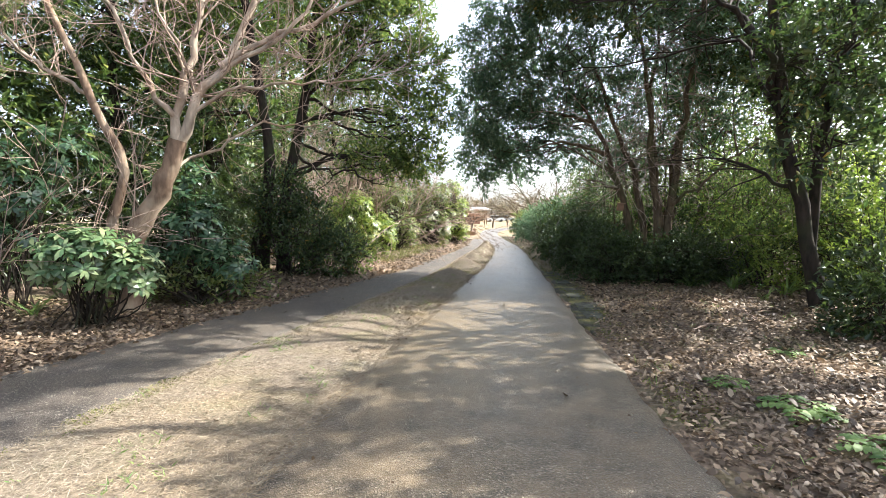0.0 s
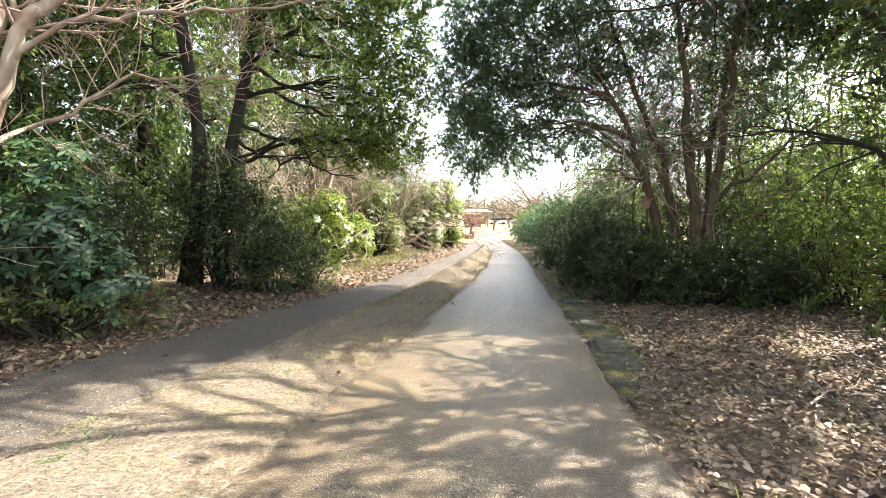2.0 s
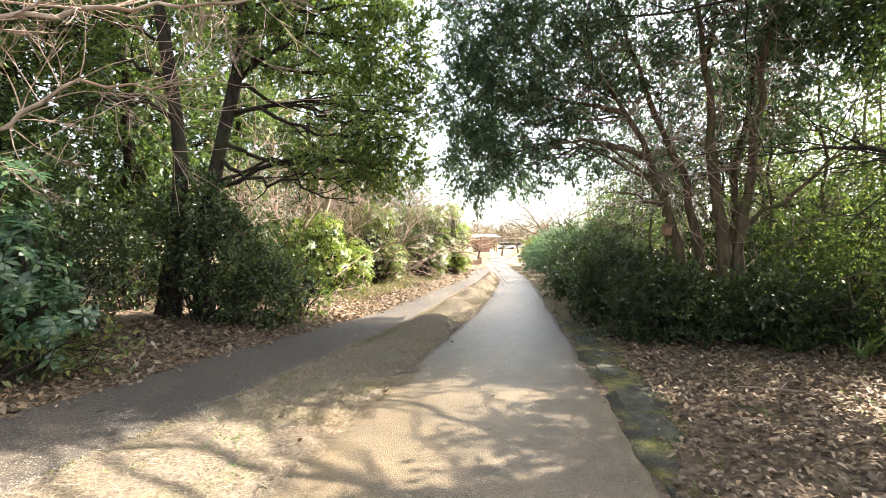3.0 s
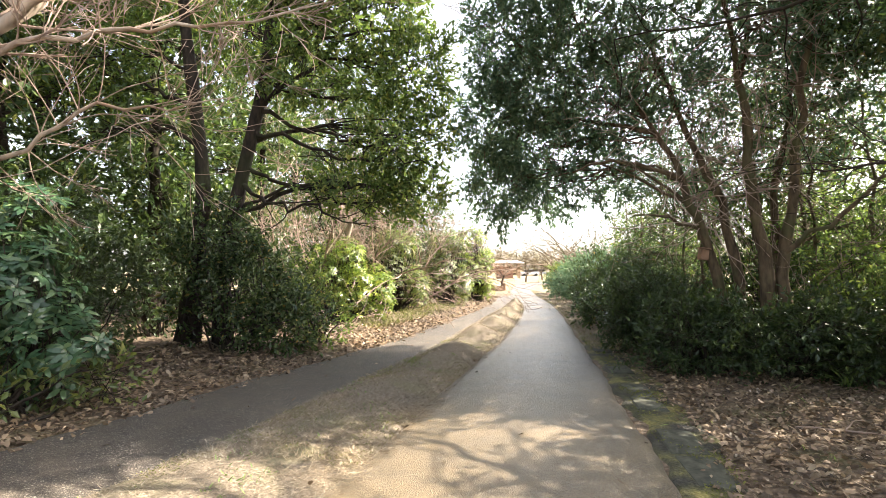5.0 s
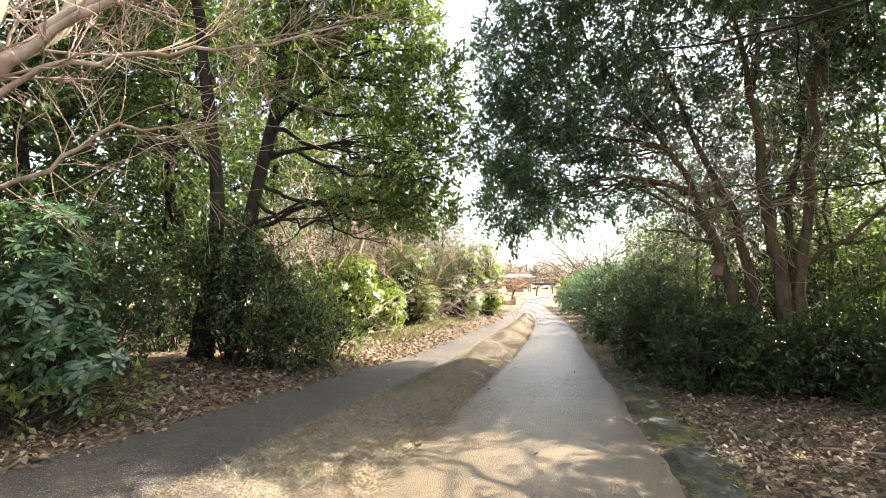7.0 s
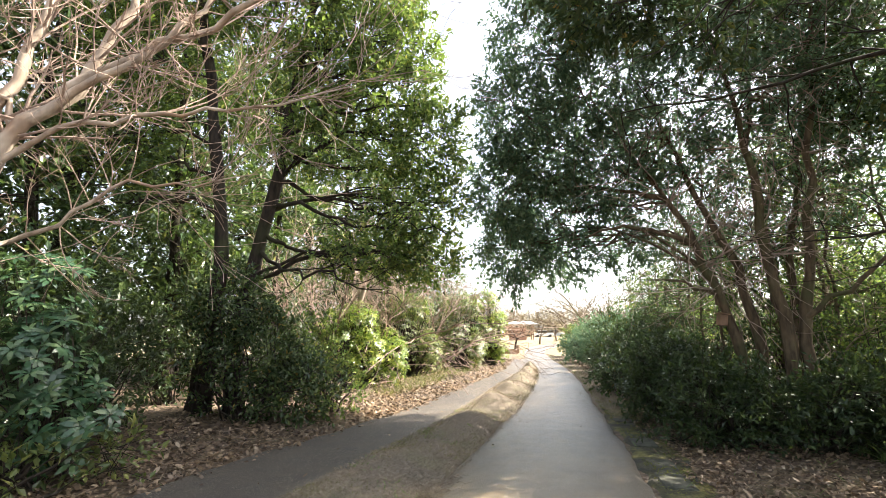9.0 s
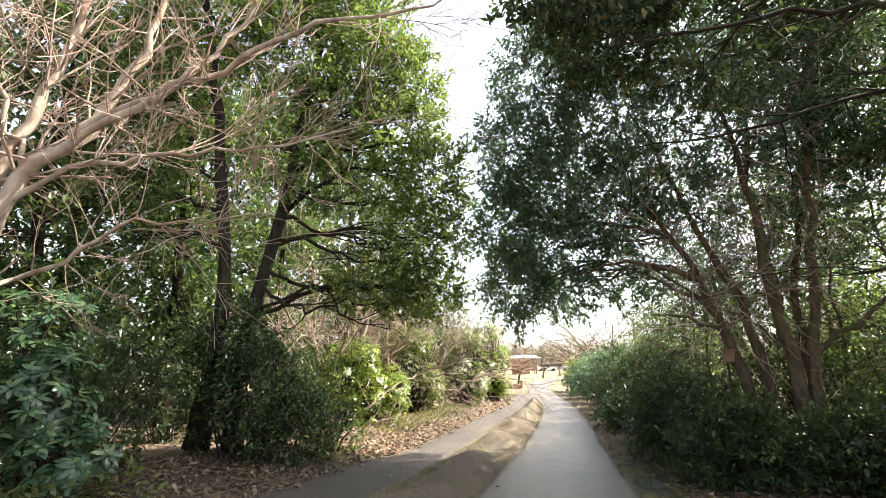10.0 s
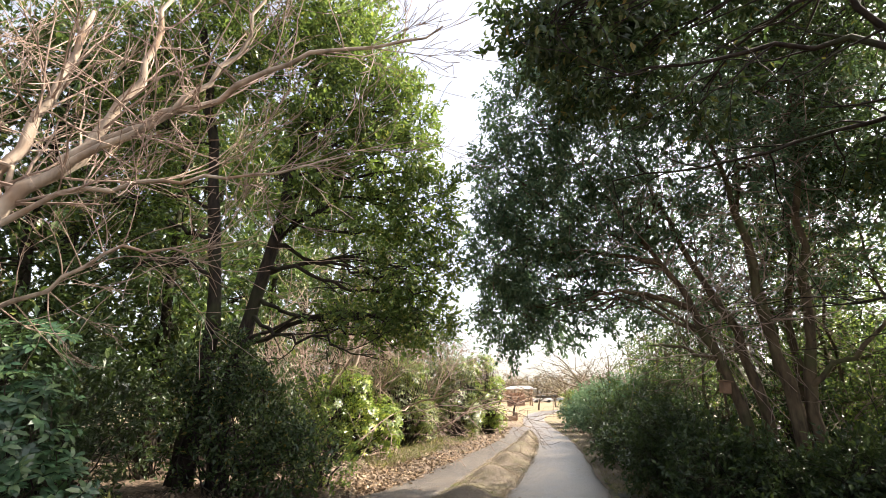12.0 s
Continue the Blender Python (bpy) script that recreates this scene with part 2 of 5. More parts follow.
class Shape:
    """Gathers pieces of one mesh."""
    def __init__(self):
        self.v, self.f, self.n = [], [], 0

    def add(self, v, f):
        self.v.append(np.asarray(v, np.float32))
        self.f.append(np.asarray(f, np.int32) + self.n)
        self.n += len(v)

    def link(self, name, mat, parent=None, label="", smooth=False, kind=""):
        ob = new(name, np_mesh(name, np.concatenate(self.v), np.concatenate(self.f), mat, smooth))
        ob.parent = parent
        tagged(ob, kind=kind)
        if label:
            tagged(ob, label)
        return ob


def unit(v):
    return v / np.maximum(np.linalg.norm(v, axis=-1, keepdims=True), 1e-9)


def tube(shape, pts, radii, sides=6):
    pts, radii = np.asarray(pts, float), np.asarray(radii, float)
    t = unit(np.gradient(pts, axis=0))
    ref = np.where(np.abs(t[:, 2:3]) > 0.8, np.array([[1.0, 0, 0]]), np.array([[0, 0, 1.0]]))
    ref = np.tile(ref[len(ref) // 2], (len(t), 1))
    u = unit(np.cross(t, ref))
    w = np.cross(t, u)
    a = np.linspace(0, 2 * np.pi, sides, endpoint=False)
    v = pts[:, None] + radii[:, None, None] * (np.cos(a)[None, :, None] * u[:, None] + np.sin(a)[None, :, None] * w[:, None])
    n = len(pts)
    i = np.arange(n - 1)[:, None] * sides
    j = np.arange(sides)[None]
    k = (j + 1) % sides
    f = np.stack([i + j, i + k, i + sides + k, i + sides + j], -1).reshape(-1, 4)
    shape.add(v.reshape(-1, 3), f)


def curve_pts(ctrl, n=12, wob=0.0):
    """A smooth line through a few points."""
    c = np.asarray(ctrl, float)
    s = np.concatenate([[0], np.cumsum(np.linalg.norm(np.diff(c, axis=0), axis=1))])
    m = np.gradient(c, s, axis=0)
    x = np.linspace(0, s[-1], n)
    i = np.clip(np.searchsorted(s, x, side="right") - 1, 0, len(s) - 2)
    h = (s[i + 1] - s[i])[:, None]
    t = ((x - s[i])[:, None]) / h
    p = (2 * t**3 - 3 * t**2 + 1) * c[i] + (t**3 - 2 * t**2 + t) * h * m[i] + (-2 * t**3 + 3 * t**2) * c[i + 1] + (t**3 - t**2) * h * m[i + 1]
    if wob:
        off = rng.normal(0, wob, p.shape)
        off[0] = 0
        p = p + off
    return p


def grow(shape, start, way, length, radius, level, spread=0.9, up=0.15, wob=0.16, kids=(4, 7), tips=None, thin=0.004, sides=5):
    """A limb with smaller limbs on it, down to twigs."""
    n = 6 if level > 0 else 4
    pts, d = [np.array(start, float)], unit(np.array(way, float))
    for _ in range(n):
        d = unit(d + rng.normal(0, wob, 3) + np.array([0, 0, up * 0.3]))
        pts.append(pts[-1] + d * length / n)
    pts = np.array(pts)
    tube(shape, pts, np.linspace(radius, max(thin, radius * 0.35), n + 1), sides if level > 1 else (4 if level == 1 else 3))
    if tips is not None:
        tips.append((pts[-1], d))
    if level <= 0:
        return
    for _ in range(rng.integers(*kids)):
        f = rng.uniform(0.3, 1.0)
        i = min(int(f * n), n - 1)
        p = pts[i] + (pts[i + 1] - pts[i]) * (f * n - i)
        side = unit(rng.normal(0, 1, 3))
        w = unit(unit(pts[i + 1] - pts[i]) + spread * side)
        grow(shape, p, w, length * rng.uniform(0.38, 0.65), max(thin, radius * 0.5 * (1.1 - 0.5 * f)), level - 1, spread, up, wob, kids, tips, thin, sides)


def leaves(shape, pos, way, normal, length, width, fold=0.25, droop=0.12):
    """Pointed leaves, folded along the midrib and bent down at the tip."""
    way = unit(way)
    side = unit(np.cross(normal, way))
    nrm = np.cross(way, side)
    length, width = np.asarray(length).reshape(-1, 1), np.asarray(width).reshape(-1, 1)
    l1 = pos + way * length * 0.3 + side * width * 0.42 + nrm * width * fold
    r1 = pos + way * length * 0.3 - side * width * 0.42 + nrm * width * fold
    bend = nrm * length * droop
    l2 = pos + way * length * 0.68 + side * width * 0.46 + nrm * width * fold - bend * 0.45
    r2 = pos + way * length * 0.68 - side * width * 0.46 + nrm * width * fold - bend * 0.45
    b = pos + way * length - bend
    n = len(pos)
    v = np.stack([pos, l1, l2, b, r2, r1], 1).reshape(-1, 3)
    f = np.array([[0, 5, 1], [1, 5, 4], [1, 4, 2], [2, 4, 3]])
    shape.add(v, (np.arange(n)[:, None, None] * 6 + f[None]).reshape(-1, 3))


def flat_leaves(shape, pos, way, normal, length, width, fold=0.2):
    """The cheaper leaf of two triangles, for crowns."""
    way = unit(way)
    side = unit(np.cross(normal, way))
    nrm = np.cross(way, side)
    length, width = np.asarray(length).reshape(-1, 1), np.asarray(width).reshape(-1, 1)
    l = pos + way * length * 0.45 + side * width * 0.5 + nrm * width * fold
    r = pos + way * length * 0.45 - side * width * 0.5 + nrm * width * fold
    n = len(pos)
    v = np.stack([pos, l, pos + way * length, r], 1).reshape(-1, 3)
    f = np.array([[0, 2, 1], [0, 3, 2]])
    shape.add(v, (np.arange(n)[:, None, None] * 4 + f[None]).reshape(-1, 3))


def sprays(shape, centre, radii, count, per, leaf, twig=0.3, droop=0.0, wood=None, hollow=0.45, full=False):
    """Leafy twigs through an uneven clump: count twigs with per leaves each."""
    centre, radii = np.array(centre, float), np.array(radii, float)
    d = unit(rng.normal(0, 1, (count, 3)))
    lump = 1 + 0.22 * np.sin(d[:, :1] * 5.1 + centre[0]) * np.cos(d[:, 1:2] * 4.3 + centre[1]) + 0.12 * np.sin(d[:, 2:] * 7 + centre[2])
    r = rng.uniform(hollow**3, 1.0, (count, 1)) ** (1 / 3) * lump
    base = centre + d * r * radii
    way = unit(d * 0.9 + rng.normal(0, 0.5, (count, 3)) + np.array([0, 0, 0.15 - droop]))
    if wood is not None:
        for p, w in zip(base[::3], way[::3]):
            tube(wood, [p - w * twig * 0.8, p, p + w * twig * 0.8], [0.006, 0.005, 0.003], 3)
    u = np.tile(np.linspace(0.1, 1.0, per), count)[:, None] + rng.normal(0, 0.05, (count * per, 1))
    w = np.repeat(way, per, 0)
    pos = np.repeat(base, per, 0) + w * u * twig + rng.normal(0, twig * 0.07, (count * per, 3))
    lw = unit(w * 0.55 + rng.normal(0, 0.62, pos.shape) + np.array([0, 0, -droop]))
    nr = unit(np.array([0, 0, 1.0]) + rng.normal(0, 0.55, pos.shape) + 0.35 * np.repeat(d, per, 0))
    size = leaf * rng.uniform(0.6, 1.25, len(pos))
    (leaves if full else flat_leaves)(shape, pos, lw, nr, size, size * rng.uniform(0.38, 0.54, len(pos)))


def rosettes(shape, centre, radii, count, per, leaf):
    """Whorls of large leaves at the ends of stems."""
    centre, radii = np.array(centre, float), np.array(radii, float)
    d = unit(rng.normal(0, 1, (count, 3)) + np.array([0.25, -0.35, 0.25]))
    base = centre + d * rng.uniform(0.55, 1.0, (count, 1)) * radii
    axis = unit(d * 0.8 + np.array([0, 0, 0.6]) + rng.normal(0, 0.25, d.shape))
    ref = unit(np.cross(axis, rng.normal(0, 1, axis.shape)))
    ref2 = np.cross(axis, ref)
    for k in range(per):
        a = 2 * np.pi * k / per + rng.uniform(0, 0.5, (count, 1))
        out = np.cos(a) * ref + np.sin(a) * ref2
        w = unit(out + axis * rng.uniform(-0.15, 0.5, (count, 1)))
        size = leaf * rng.uniform(0.7, 1.15, count)
        leaves(shape, base + out * 0.01, w, axis, size, size * 0.34, 0.15, 0.2)
    return base


# ---- plan of the ground ----
def along(y, ys, xs):
    return np.interp(y, ys, xs)


def smooth_line(y, ys, xs):
    return sum(along(y + o, ys, xs) for o in (-1.2, -0.6, 0, 0.6, 1.2)) / 5


def road_right(y):
    return smooth_line(y, (-12, 2.85, 4.6, 6.2, 8.4, 11.4, 14.2, 19.7, 25, 30, 38.6, 46, 56, 70), (0.3, 1.54, 1.7, 1.86, 2.06, 2.42, 2.7, 3.3, 3.7, 3.8, 4.3, 5.3, 8.4, 18))


def road_left(y):
    return smooth_line(y, (-12, 2.8, 4.5, 6, 8.8, 11.2, 12.8, 14.7, 17.8, 22, 25, 31, 40, 50, 56, 70), (-2.5, -1.2, -0.94, -0.66, -0.02, 0.46, 0.82, 1.2, 1.72, 2.25, 2.45, 2.5, 3.0, 4.2, 5.6, 15))


def lane_right(y):
    return smooth_line(y, (-12, 3.35, 4.2, 5.4, 6.85, 8.5, 10.9, 12.1, 14.2, 16.7, 19.65, 22, 25.6, 29), (-4.6, -2.87, -2.72, -2.33, -1.95, -1.4, -0.8, -0.4, 0.0, 0.48, 1.0, 1.5, 2.05, 2.6))


def lane_left(y):
    return smooth_line(y, (-12, 4.96, 6.1, 7.6, 9.1, 10.9, 13.7, 14.8, 17.7, 20.8, 23.7, 28.7, 36), (-6.6, -4.3, -4.0, -3.3, -2.9, -2.26, -1.2, -0.9, -0.35, 0.4, 0.95, 1.5, 2.2))


def lumps(x, y, s=1.0):
    return (np.sin(x * 1.7 * s + 0.6) * np.cos(y * 1.3 * s + 1.1) + 0.6 * np.sin(x * 3.9 * s + y * 2.7 * s) + 0.4 * np.sin(y * 5.3 * s - x * 4.1 * s)) * 0.5


def mound(x, y):
    """The humps of the grass strip between the two ways."""
    l, r = lane_right(y), road_left(y)
    w = np.clip((x - l) / np.maximum(r - l, 0.1), 0, 1)
    across = np.sin(np.pi * w) ** 1.5
    rise = np.clip((y - 9.5) / 4, 0, 1) * np.clip((29 - y) / 3, 0, 1)
    wave = np.sin(y * 2.285 + 0.9 * x - 1.1 + 0.4 * np.sin(y * 0.9))
    return across * (0.03 + rise * (0.075 + 0.1 * wave + 0.025 * np.sin(y * 5.1 + x * 3.4) + 0.012 * np.sin(x * 9 + y * 3.3)))


def height(x, y):
    """Height of the ground."""
    x, y = np.asarray(x, float), np.asarray(y, float)
    left = np.clip(lane_left(y) - x, 0, 12)
    right = np.clip(x - road_right(y), 0, 20)
    near = np.clip((34 - y) / 6, 0, 1)
    h = near * (0.09 * np.clip(left / 1.2, 0, 1) + 0.05 * np.clip(left - 1.2, 0, 6) + 0.035 * lumps(x, y) * np.clip(left, 0, 1))
    h = h + near * (0.05 * np.clip((right - 0.4) / 1.0, 0, 1) + 0.02 * np.clip(right - 1.2, 0, 6) + 0.045 * lumps(x, y, 1.3) * np.clip(right - 0.2, 0, 1))
    return h + mound(x, y)


def hgt(x, y):
    return float(height(np.array([x]), np.array([y]))[0])


def sheet(name, xs, ys, zf, mat, kind="structure", label="", category=""):
    X, Y = np.meshgrid(xs, ys)
    Z = zf(X, Y)
    n, m = len(ys), len(xs)
    i = np.arange(n - 1)[:, None] * m + np.arange(m - 1)[None]
    f = np.stack([i, i + 1, i + m + 1, i + m], -1).reshape(-1, 4)
    ob = new(name, np_mesh(name, np.stack([X, Y, Z], -1).reshape(-1, 3), f, mat, True))
    return tagged(ob, label, category, kind=kind)


def in_ways(x, y):
    a = np.minimum(np.minimum(x - lane_left(y), road_right(y) - x), 33 - y)
    return np.clip(a / 0.25, 0, 1)


far_out = lambda a, b, n: list(np.geomspace(a, b, n))
gx = [-v for v in reversed(far_out(12, 900, 14))] + list(np.arange(-11.8, 12, 0.2)) + far_out(12, 900, 14)
gy = [-v for v in reversed(far_out(4, 900, 12))] + list(np.arange(-3.8, 38, 0.2)) + far_out(38, 1500, 18)
sheet("ground", gx, gy, lambda x, y: height(x, y) - 0.05 * in_ways(x, y) - 0.012, SOIL, label="leaf-strewn brown forest floor and tan lawn", category="ground")


def ribbon(name, lo, hi, y0, y1, step, across, lift, mat, label, category, ragged=0.05, crown=0.0):
    """A strip of ground between two lines, with worn edges that dip into the soil."""
    ys = np.arange(y0, y1, step)
    w = np.linspace(0, 1, across)
    nz = lambda s: ragged * (np.sin(ys * 2.3 + s) + 0.7 * np.sin(ys * 5.9 + 2 * s) + 0.5 * np.sin(ys * 13.1 + 3 * s)) * 0.6
    l, r = lo(ys) + nz(0.3), hi(ys) + nz(1.9)
    X = l[:, None] + (r - l)[:, None] * w[None]
    Y = np.repeat(ys[:, None], across, 1)
    Z = height(X, Y) + lift + crown * np.sin(np.pi * w)[None]
    Z[:, 0] -= 0.045
    Z[:, -1] -= 0.045
    n, m = X.shape
    i = np.arange(n - 1)[:, None] * m + np.arange(m - 1)[None]
    f = np.stack([i, i + 1, i + m + 1, i + m], -1).reshape(-1, 4)
    ob = new(name, np_mesh(name, np.stack([X, Y, Z], -1).reshape(-1, 3), f, mat, True))
    return tagged(ob, label, category, kind="structure")


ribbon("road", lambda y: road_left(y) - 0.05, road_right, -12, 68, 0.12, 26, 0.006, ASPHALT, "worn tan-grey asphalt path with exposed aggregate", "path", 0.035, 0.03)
ribbon("side_lane", lane_left, lambda y: lane_right(y) + 0.06, -12, 31, 0.12, 18, 0.004, ASPHALT_OLD, "old dark asphalt lane with crumbled mossy edges", "path", 0.06, 0.02)
ribbon("grass_strip", lane_right, road_left, -12, 27.5, 0.08, 22, 0.012, SOD, "strip of dry straw-coloured grass with mossy humps", "verge", 0.09, 0.02)

ribbon("mossy_verge", lambda y: road_right(y) - 0.04, lambda y: road_right(y) + 0.05 + 0.57 * np.clip((y - 6.3) / 2.2, 0, 1), 6.3, 14.5, 0.1, 10, 0.004, MOSS_BED, "mossy dark verge along the path edge", "verge", 0.07, 0.0)

ribbon("grass_verge", lambda y: road_right(y) - 0.03, lambda y: road_right(y) + 0.75, 13.6, 37, 0.1, 10, 0.012, SOD, "verge of dry grass along the hedge foot", "verge", 0.08, 0.02)


# ---- ground cover ----
def scatter(n, y0, y1, lo, hi, power=1.0):
    y = y0 + (y1 - y0) * rng.uniform(0, 1, n) ** power
    x = lo(y) + (hi(y) - lo(y)) * rng.uniform(0, 1, n)
    return x, y


def fallen(name, n, y0, y1, lo, hi, size, label, power=1.5):
    s = Shape()
    x, y = scatter(n, y0, y1, lo, hi, power)
    z = height(x, y) + rng.uniform(0.0, 0.03, n)
    a = rng.uniform(0, 2 * np.pi, n)
    way = np.stack([np.cos(a), np.sin(a), rng.normal(0, 0.25, n)], -1)
    nr = np.array([0, 0, 1.0]) + rng.normal(0, 0.4, (n, 3))
    sz = size * rng.uniform(0.4, 1.35, n)
    leaves(s, np.stack([x, y, z], -1), way, nr, sz, sz * rng.uniform(0.3, 0.62, n), rng.uniform(-0.1, 0.55, (n, 1)), rng.uniform(-0.45, 0.5, (n, 1)))
    return tagged(s.link(name, LITTER), label, "leaf litter", kind="stuff")


fallen("leaf_litter", 52000, 0.9, 14, lambda y: road_right(y) - 0.12 + 0.4 * np.clip((y - 6.4) / 1.4, 0, 1) + 0.3 * np.random.default_rng(1).uniform(0, 1, len(y)), lambda y: road_right(y) + 5.5, 0.062, "curled brown fallen leaves beside the path")
fallen("leaf_litter", 26000, 3.2, 18, lambda y: lane_left(y) - 4.0 + 0.1 * y, lambda y: lane_left(y) + 0.38 * np.random.default_rng(2).uniform(0, 1, len(y)) ** 2, 0.08, "curled brown fallen leaves along the lane edge")
fallen("leaf_litter", 2500, 14, 33, lambda y: road_right(y) + 0.6, lambda y: road_right(y) + 1.6, 0.1, "brown fallen leaves under the hedge", 1.0)
fallen("leaf_litter", 9000, 13, 31, lambda y: lane_left(y) - 2.2, lambda y: lane_left(y) + 0.15, 0.1, "sunlit fallen leaves under the shrubs", 1.2)
fallen("leaf_litter", 500, 2, 24, lane_left, road_right, 0.055, "few small dry leaves scattered on the asphalt", 1.0)


def blades(name, n, y0, y1, lo, hi, length, mat, label, flat=0.8, width=0.004, power=1.6, keep=None, category="grass"):
    s = Shape()
    x, y = scatter(n, y0, y1, lo, hi, power)
    if keep is not None:
        ok = keep(x, y)
        x, y = x[ok], y[ok]
    n = len(x)
    z = height(x, y) + 0.012 + 0.02 * np.clip((road_left(y) - x) * (x - lane_right(y)), 0, 1)
    a = rng.uniform(0, 2 * np.pi, n)
    way = np.stack([np.cos(a) * flat, np.sin(a) * flat, rng.uniform(0.1, 1.0, n)], -1)
    nr = np.array([0, 0, 1.0]) + rng.normal(0, 0.5, (n, 3))
    ln = length * rng.uniform(0.4, 1.3, n)
    flat_leaves(s, np.stack([x, y, z], -1), way, nr, ln, width * rng.uniform(0.7, 1.4, n), 0.1)
    return tagged(s.link(name, mat), label, category, kind="stuff")


fallen("leaf_litter", 9000, -9, 0.4, lambda y: road_right(y) - 0.05, lambda y: road_right(y) + 6.0, 0.075, "brown fallen leaves where the walk begins", 1.0)
fallen("leaf_litter", 7000, -9, 3.2, lambda y: lane_left(y) - 4.5, lambda y: lane_left(y) + 0.1, 0.08, "brown fallen leaves beside the lane", 1.0)

patchy = lambda x, y: lumps(x * 1.3 + 3, y * 1.1) > -0.55
blades("dry_grass", 125000, 1.6, 9.5, lane_right, lambda y: road_left(y) + 0.12, 0.085, STRAW, "matted pale dry grass on the strip", 2.6, 0.0026, 1.5, patchy)
blades("dry_grass", 42000, 7.5, 27.5, lambda y: lane_right(y) - 0.04, lambda y: road_left(y) + 0.06, 0.075, STRAW, "short dry grass on the humps of the strip", 1.2, 0.005, 1.3)
blades("short_grass", 24000, 7.5, 27.5, lambda y: lane_right(y) - 0.02, lambda y: road_left(y) + 0.02, 0.04, MOSS, "short yellow-green grass and moss on the humps", 0.9, 0.006, 1.2, lambda x, y: np.sin(y * 2.285 + 0.9 * x - 1.1) < 0.1)
blades("dry_grass", 20000, -8, 1.7, lane_right, lambda y: road_left(y) + 0.1, 0.12, STRAW, "matted dry grass where the walk begins", 1.5, 0.005, 1.0)
blades("green_weeds", 11000, 1.8, 16, lane_right, lambda y: road_left(y) - 0.1, 0.06, GREEN_BLADE, "small green weeds among the dry grass", 1.0, 0.009, 1.3, lambda x, y: lumps(x * 2.1 + 1, y * 1.7 + 4) > 0.42)
blades("dry_grass", 9000, 4.6, 9.2, lambda y: road_left(y) - 0.05, lambda y: road_left(y) + 0.55, 0.04, STRAW, "thin dry grass creeping over the path edge", 2.2, 0.0026, 1.0, lambda x, y: lumps(x * 2.3, y * 2.9 + 1) > -0.1)
blades("green_weeds", 2600, 2, 13, lambda y: road_right(y) + 0.1, lambda y: road_right(y) + 3.5, 0.13, GREEN_BLADE, "sparse green grass tufts among fallen leaves", 0.9, 0.008, 1.2, lambda x, y: lumps(x * 3.1 + 2, y * 2.9) > 0.45)
blades("dry_grass", 12000, 13, 34, lambda y: road_right(y) + 0.1, lambda y: road_right(y) + 0.8, 0.08, STRAW, "dry grass along the hedge foot", 1.0, 0.01, 1.0)
blades("dry_grass", 3000, 14, 33, lambda y: lane_left(y) - 1.6, lambda y: lane_left(y) - 0.7, 0.2, STRAW, "tan grass at the foot of the shrubs", 0.7, 0.006, 1.0)

blades("green_weeds", 5000, 15, 33, lambda y: lane_left(y) - 1.7, lambda y: lane_left(y) - 0.7, 0.26, MOSS, "yellow-green grass at the foot of the shrubs", 0.6, 0.007, 1.0)
blades("short_grass", 9000, 13, 36, lambda y: road_right(y) + 0.03, lambda y: road_right(y) + 0.6, 0.05, MOSS, "mossy short grass along the path edge", 0.9, 0.009, 1.0)

# moss along the asphalt edges
def moss_bank(n, y0, y1, line, lo, hi, label):
    keep = lambda x, y: (lumps(x * 2.6 + 5, y * 2.2 + 2) > 0.1)
    blades("moss", n, y0, y1, lambda y: line(y) + lo, lambda y: line(y) + hi, 0.022, MOSS, label, 0.8, 0.011, 1.3, keep, "moss")


moss_bank(9000, 2.6, 14, lane_right, -0.05, 0.22, "yellow-green moss along the lane edge")
moss_bank(9000, 3.0, 20, road_right, 0.04, 0.5, "yellow-green moss along the path edge")
moss_bank(5000, 9.0, 14, lane_right, 0.1, 0.7, "olive moss on the shaded strip")


# ---- trees and shrubs ----
def thing(name, x, y, label, category, group="", z=None):
    ob = new(name)
    ob.location = (x, y, hgt(x, y) if z is None else z)
    return tagged(ob, label, category, group)


def local(root, shape):
    """Moves gathered points from the world into the frame of their thing."""
    shape.v = [a - np.array(root.location, np.float32) for a in shape.v]
    return shape


def trunk_part(root, ctrl, r0, r1, mat, n=14, name="trunk", wob=0.02, sides=10, flare=1.5):
    s = Shape()
    p = curve_pts(ctrl, n, wob)
    rad = np.linspace(r0, r1, n) * (1 + 0.08 * np.sin(np.arange(n) * 2.1))
    rad[0] *= flare
    rad[1] *= 1 + (flare - 1) * 0.3
    tube(s, p, rad, sides)
    local(root, s).link(name, mat, root, smooth=True)
    return p, rad


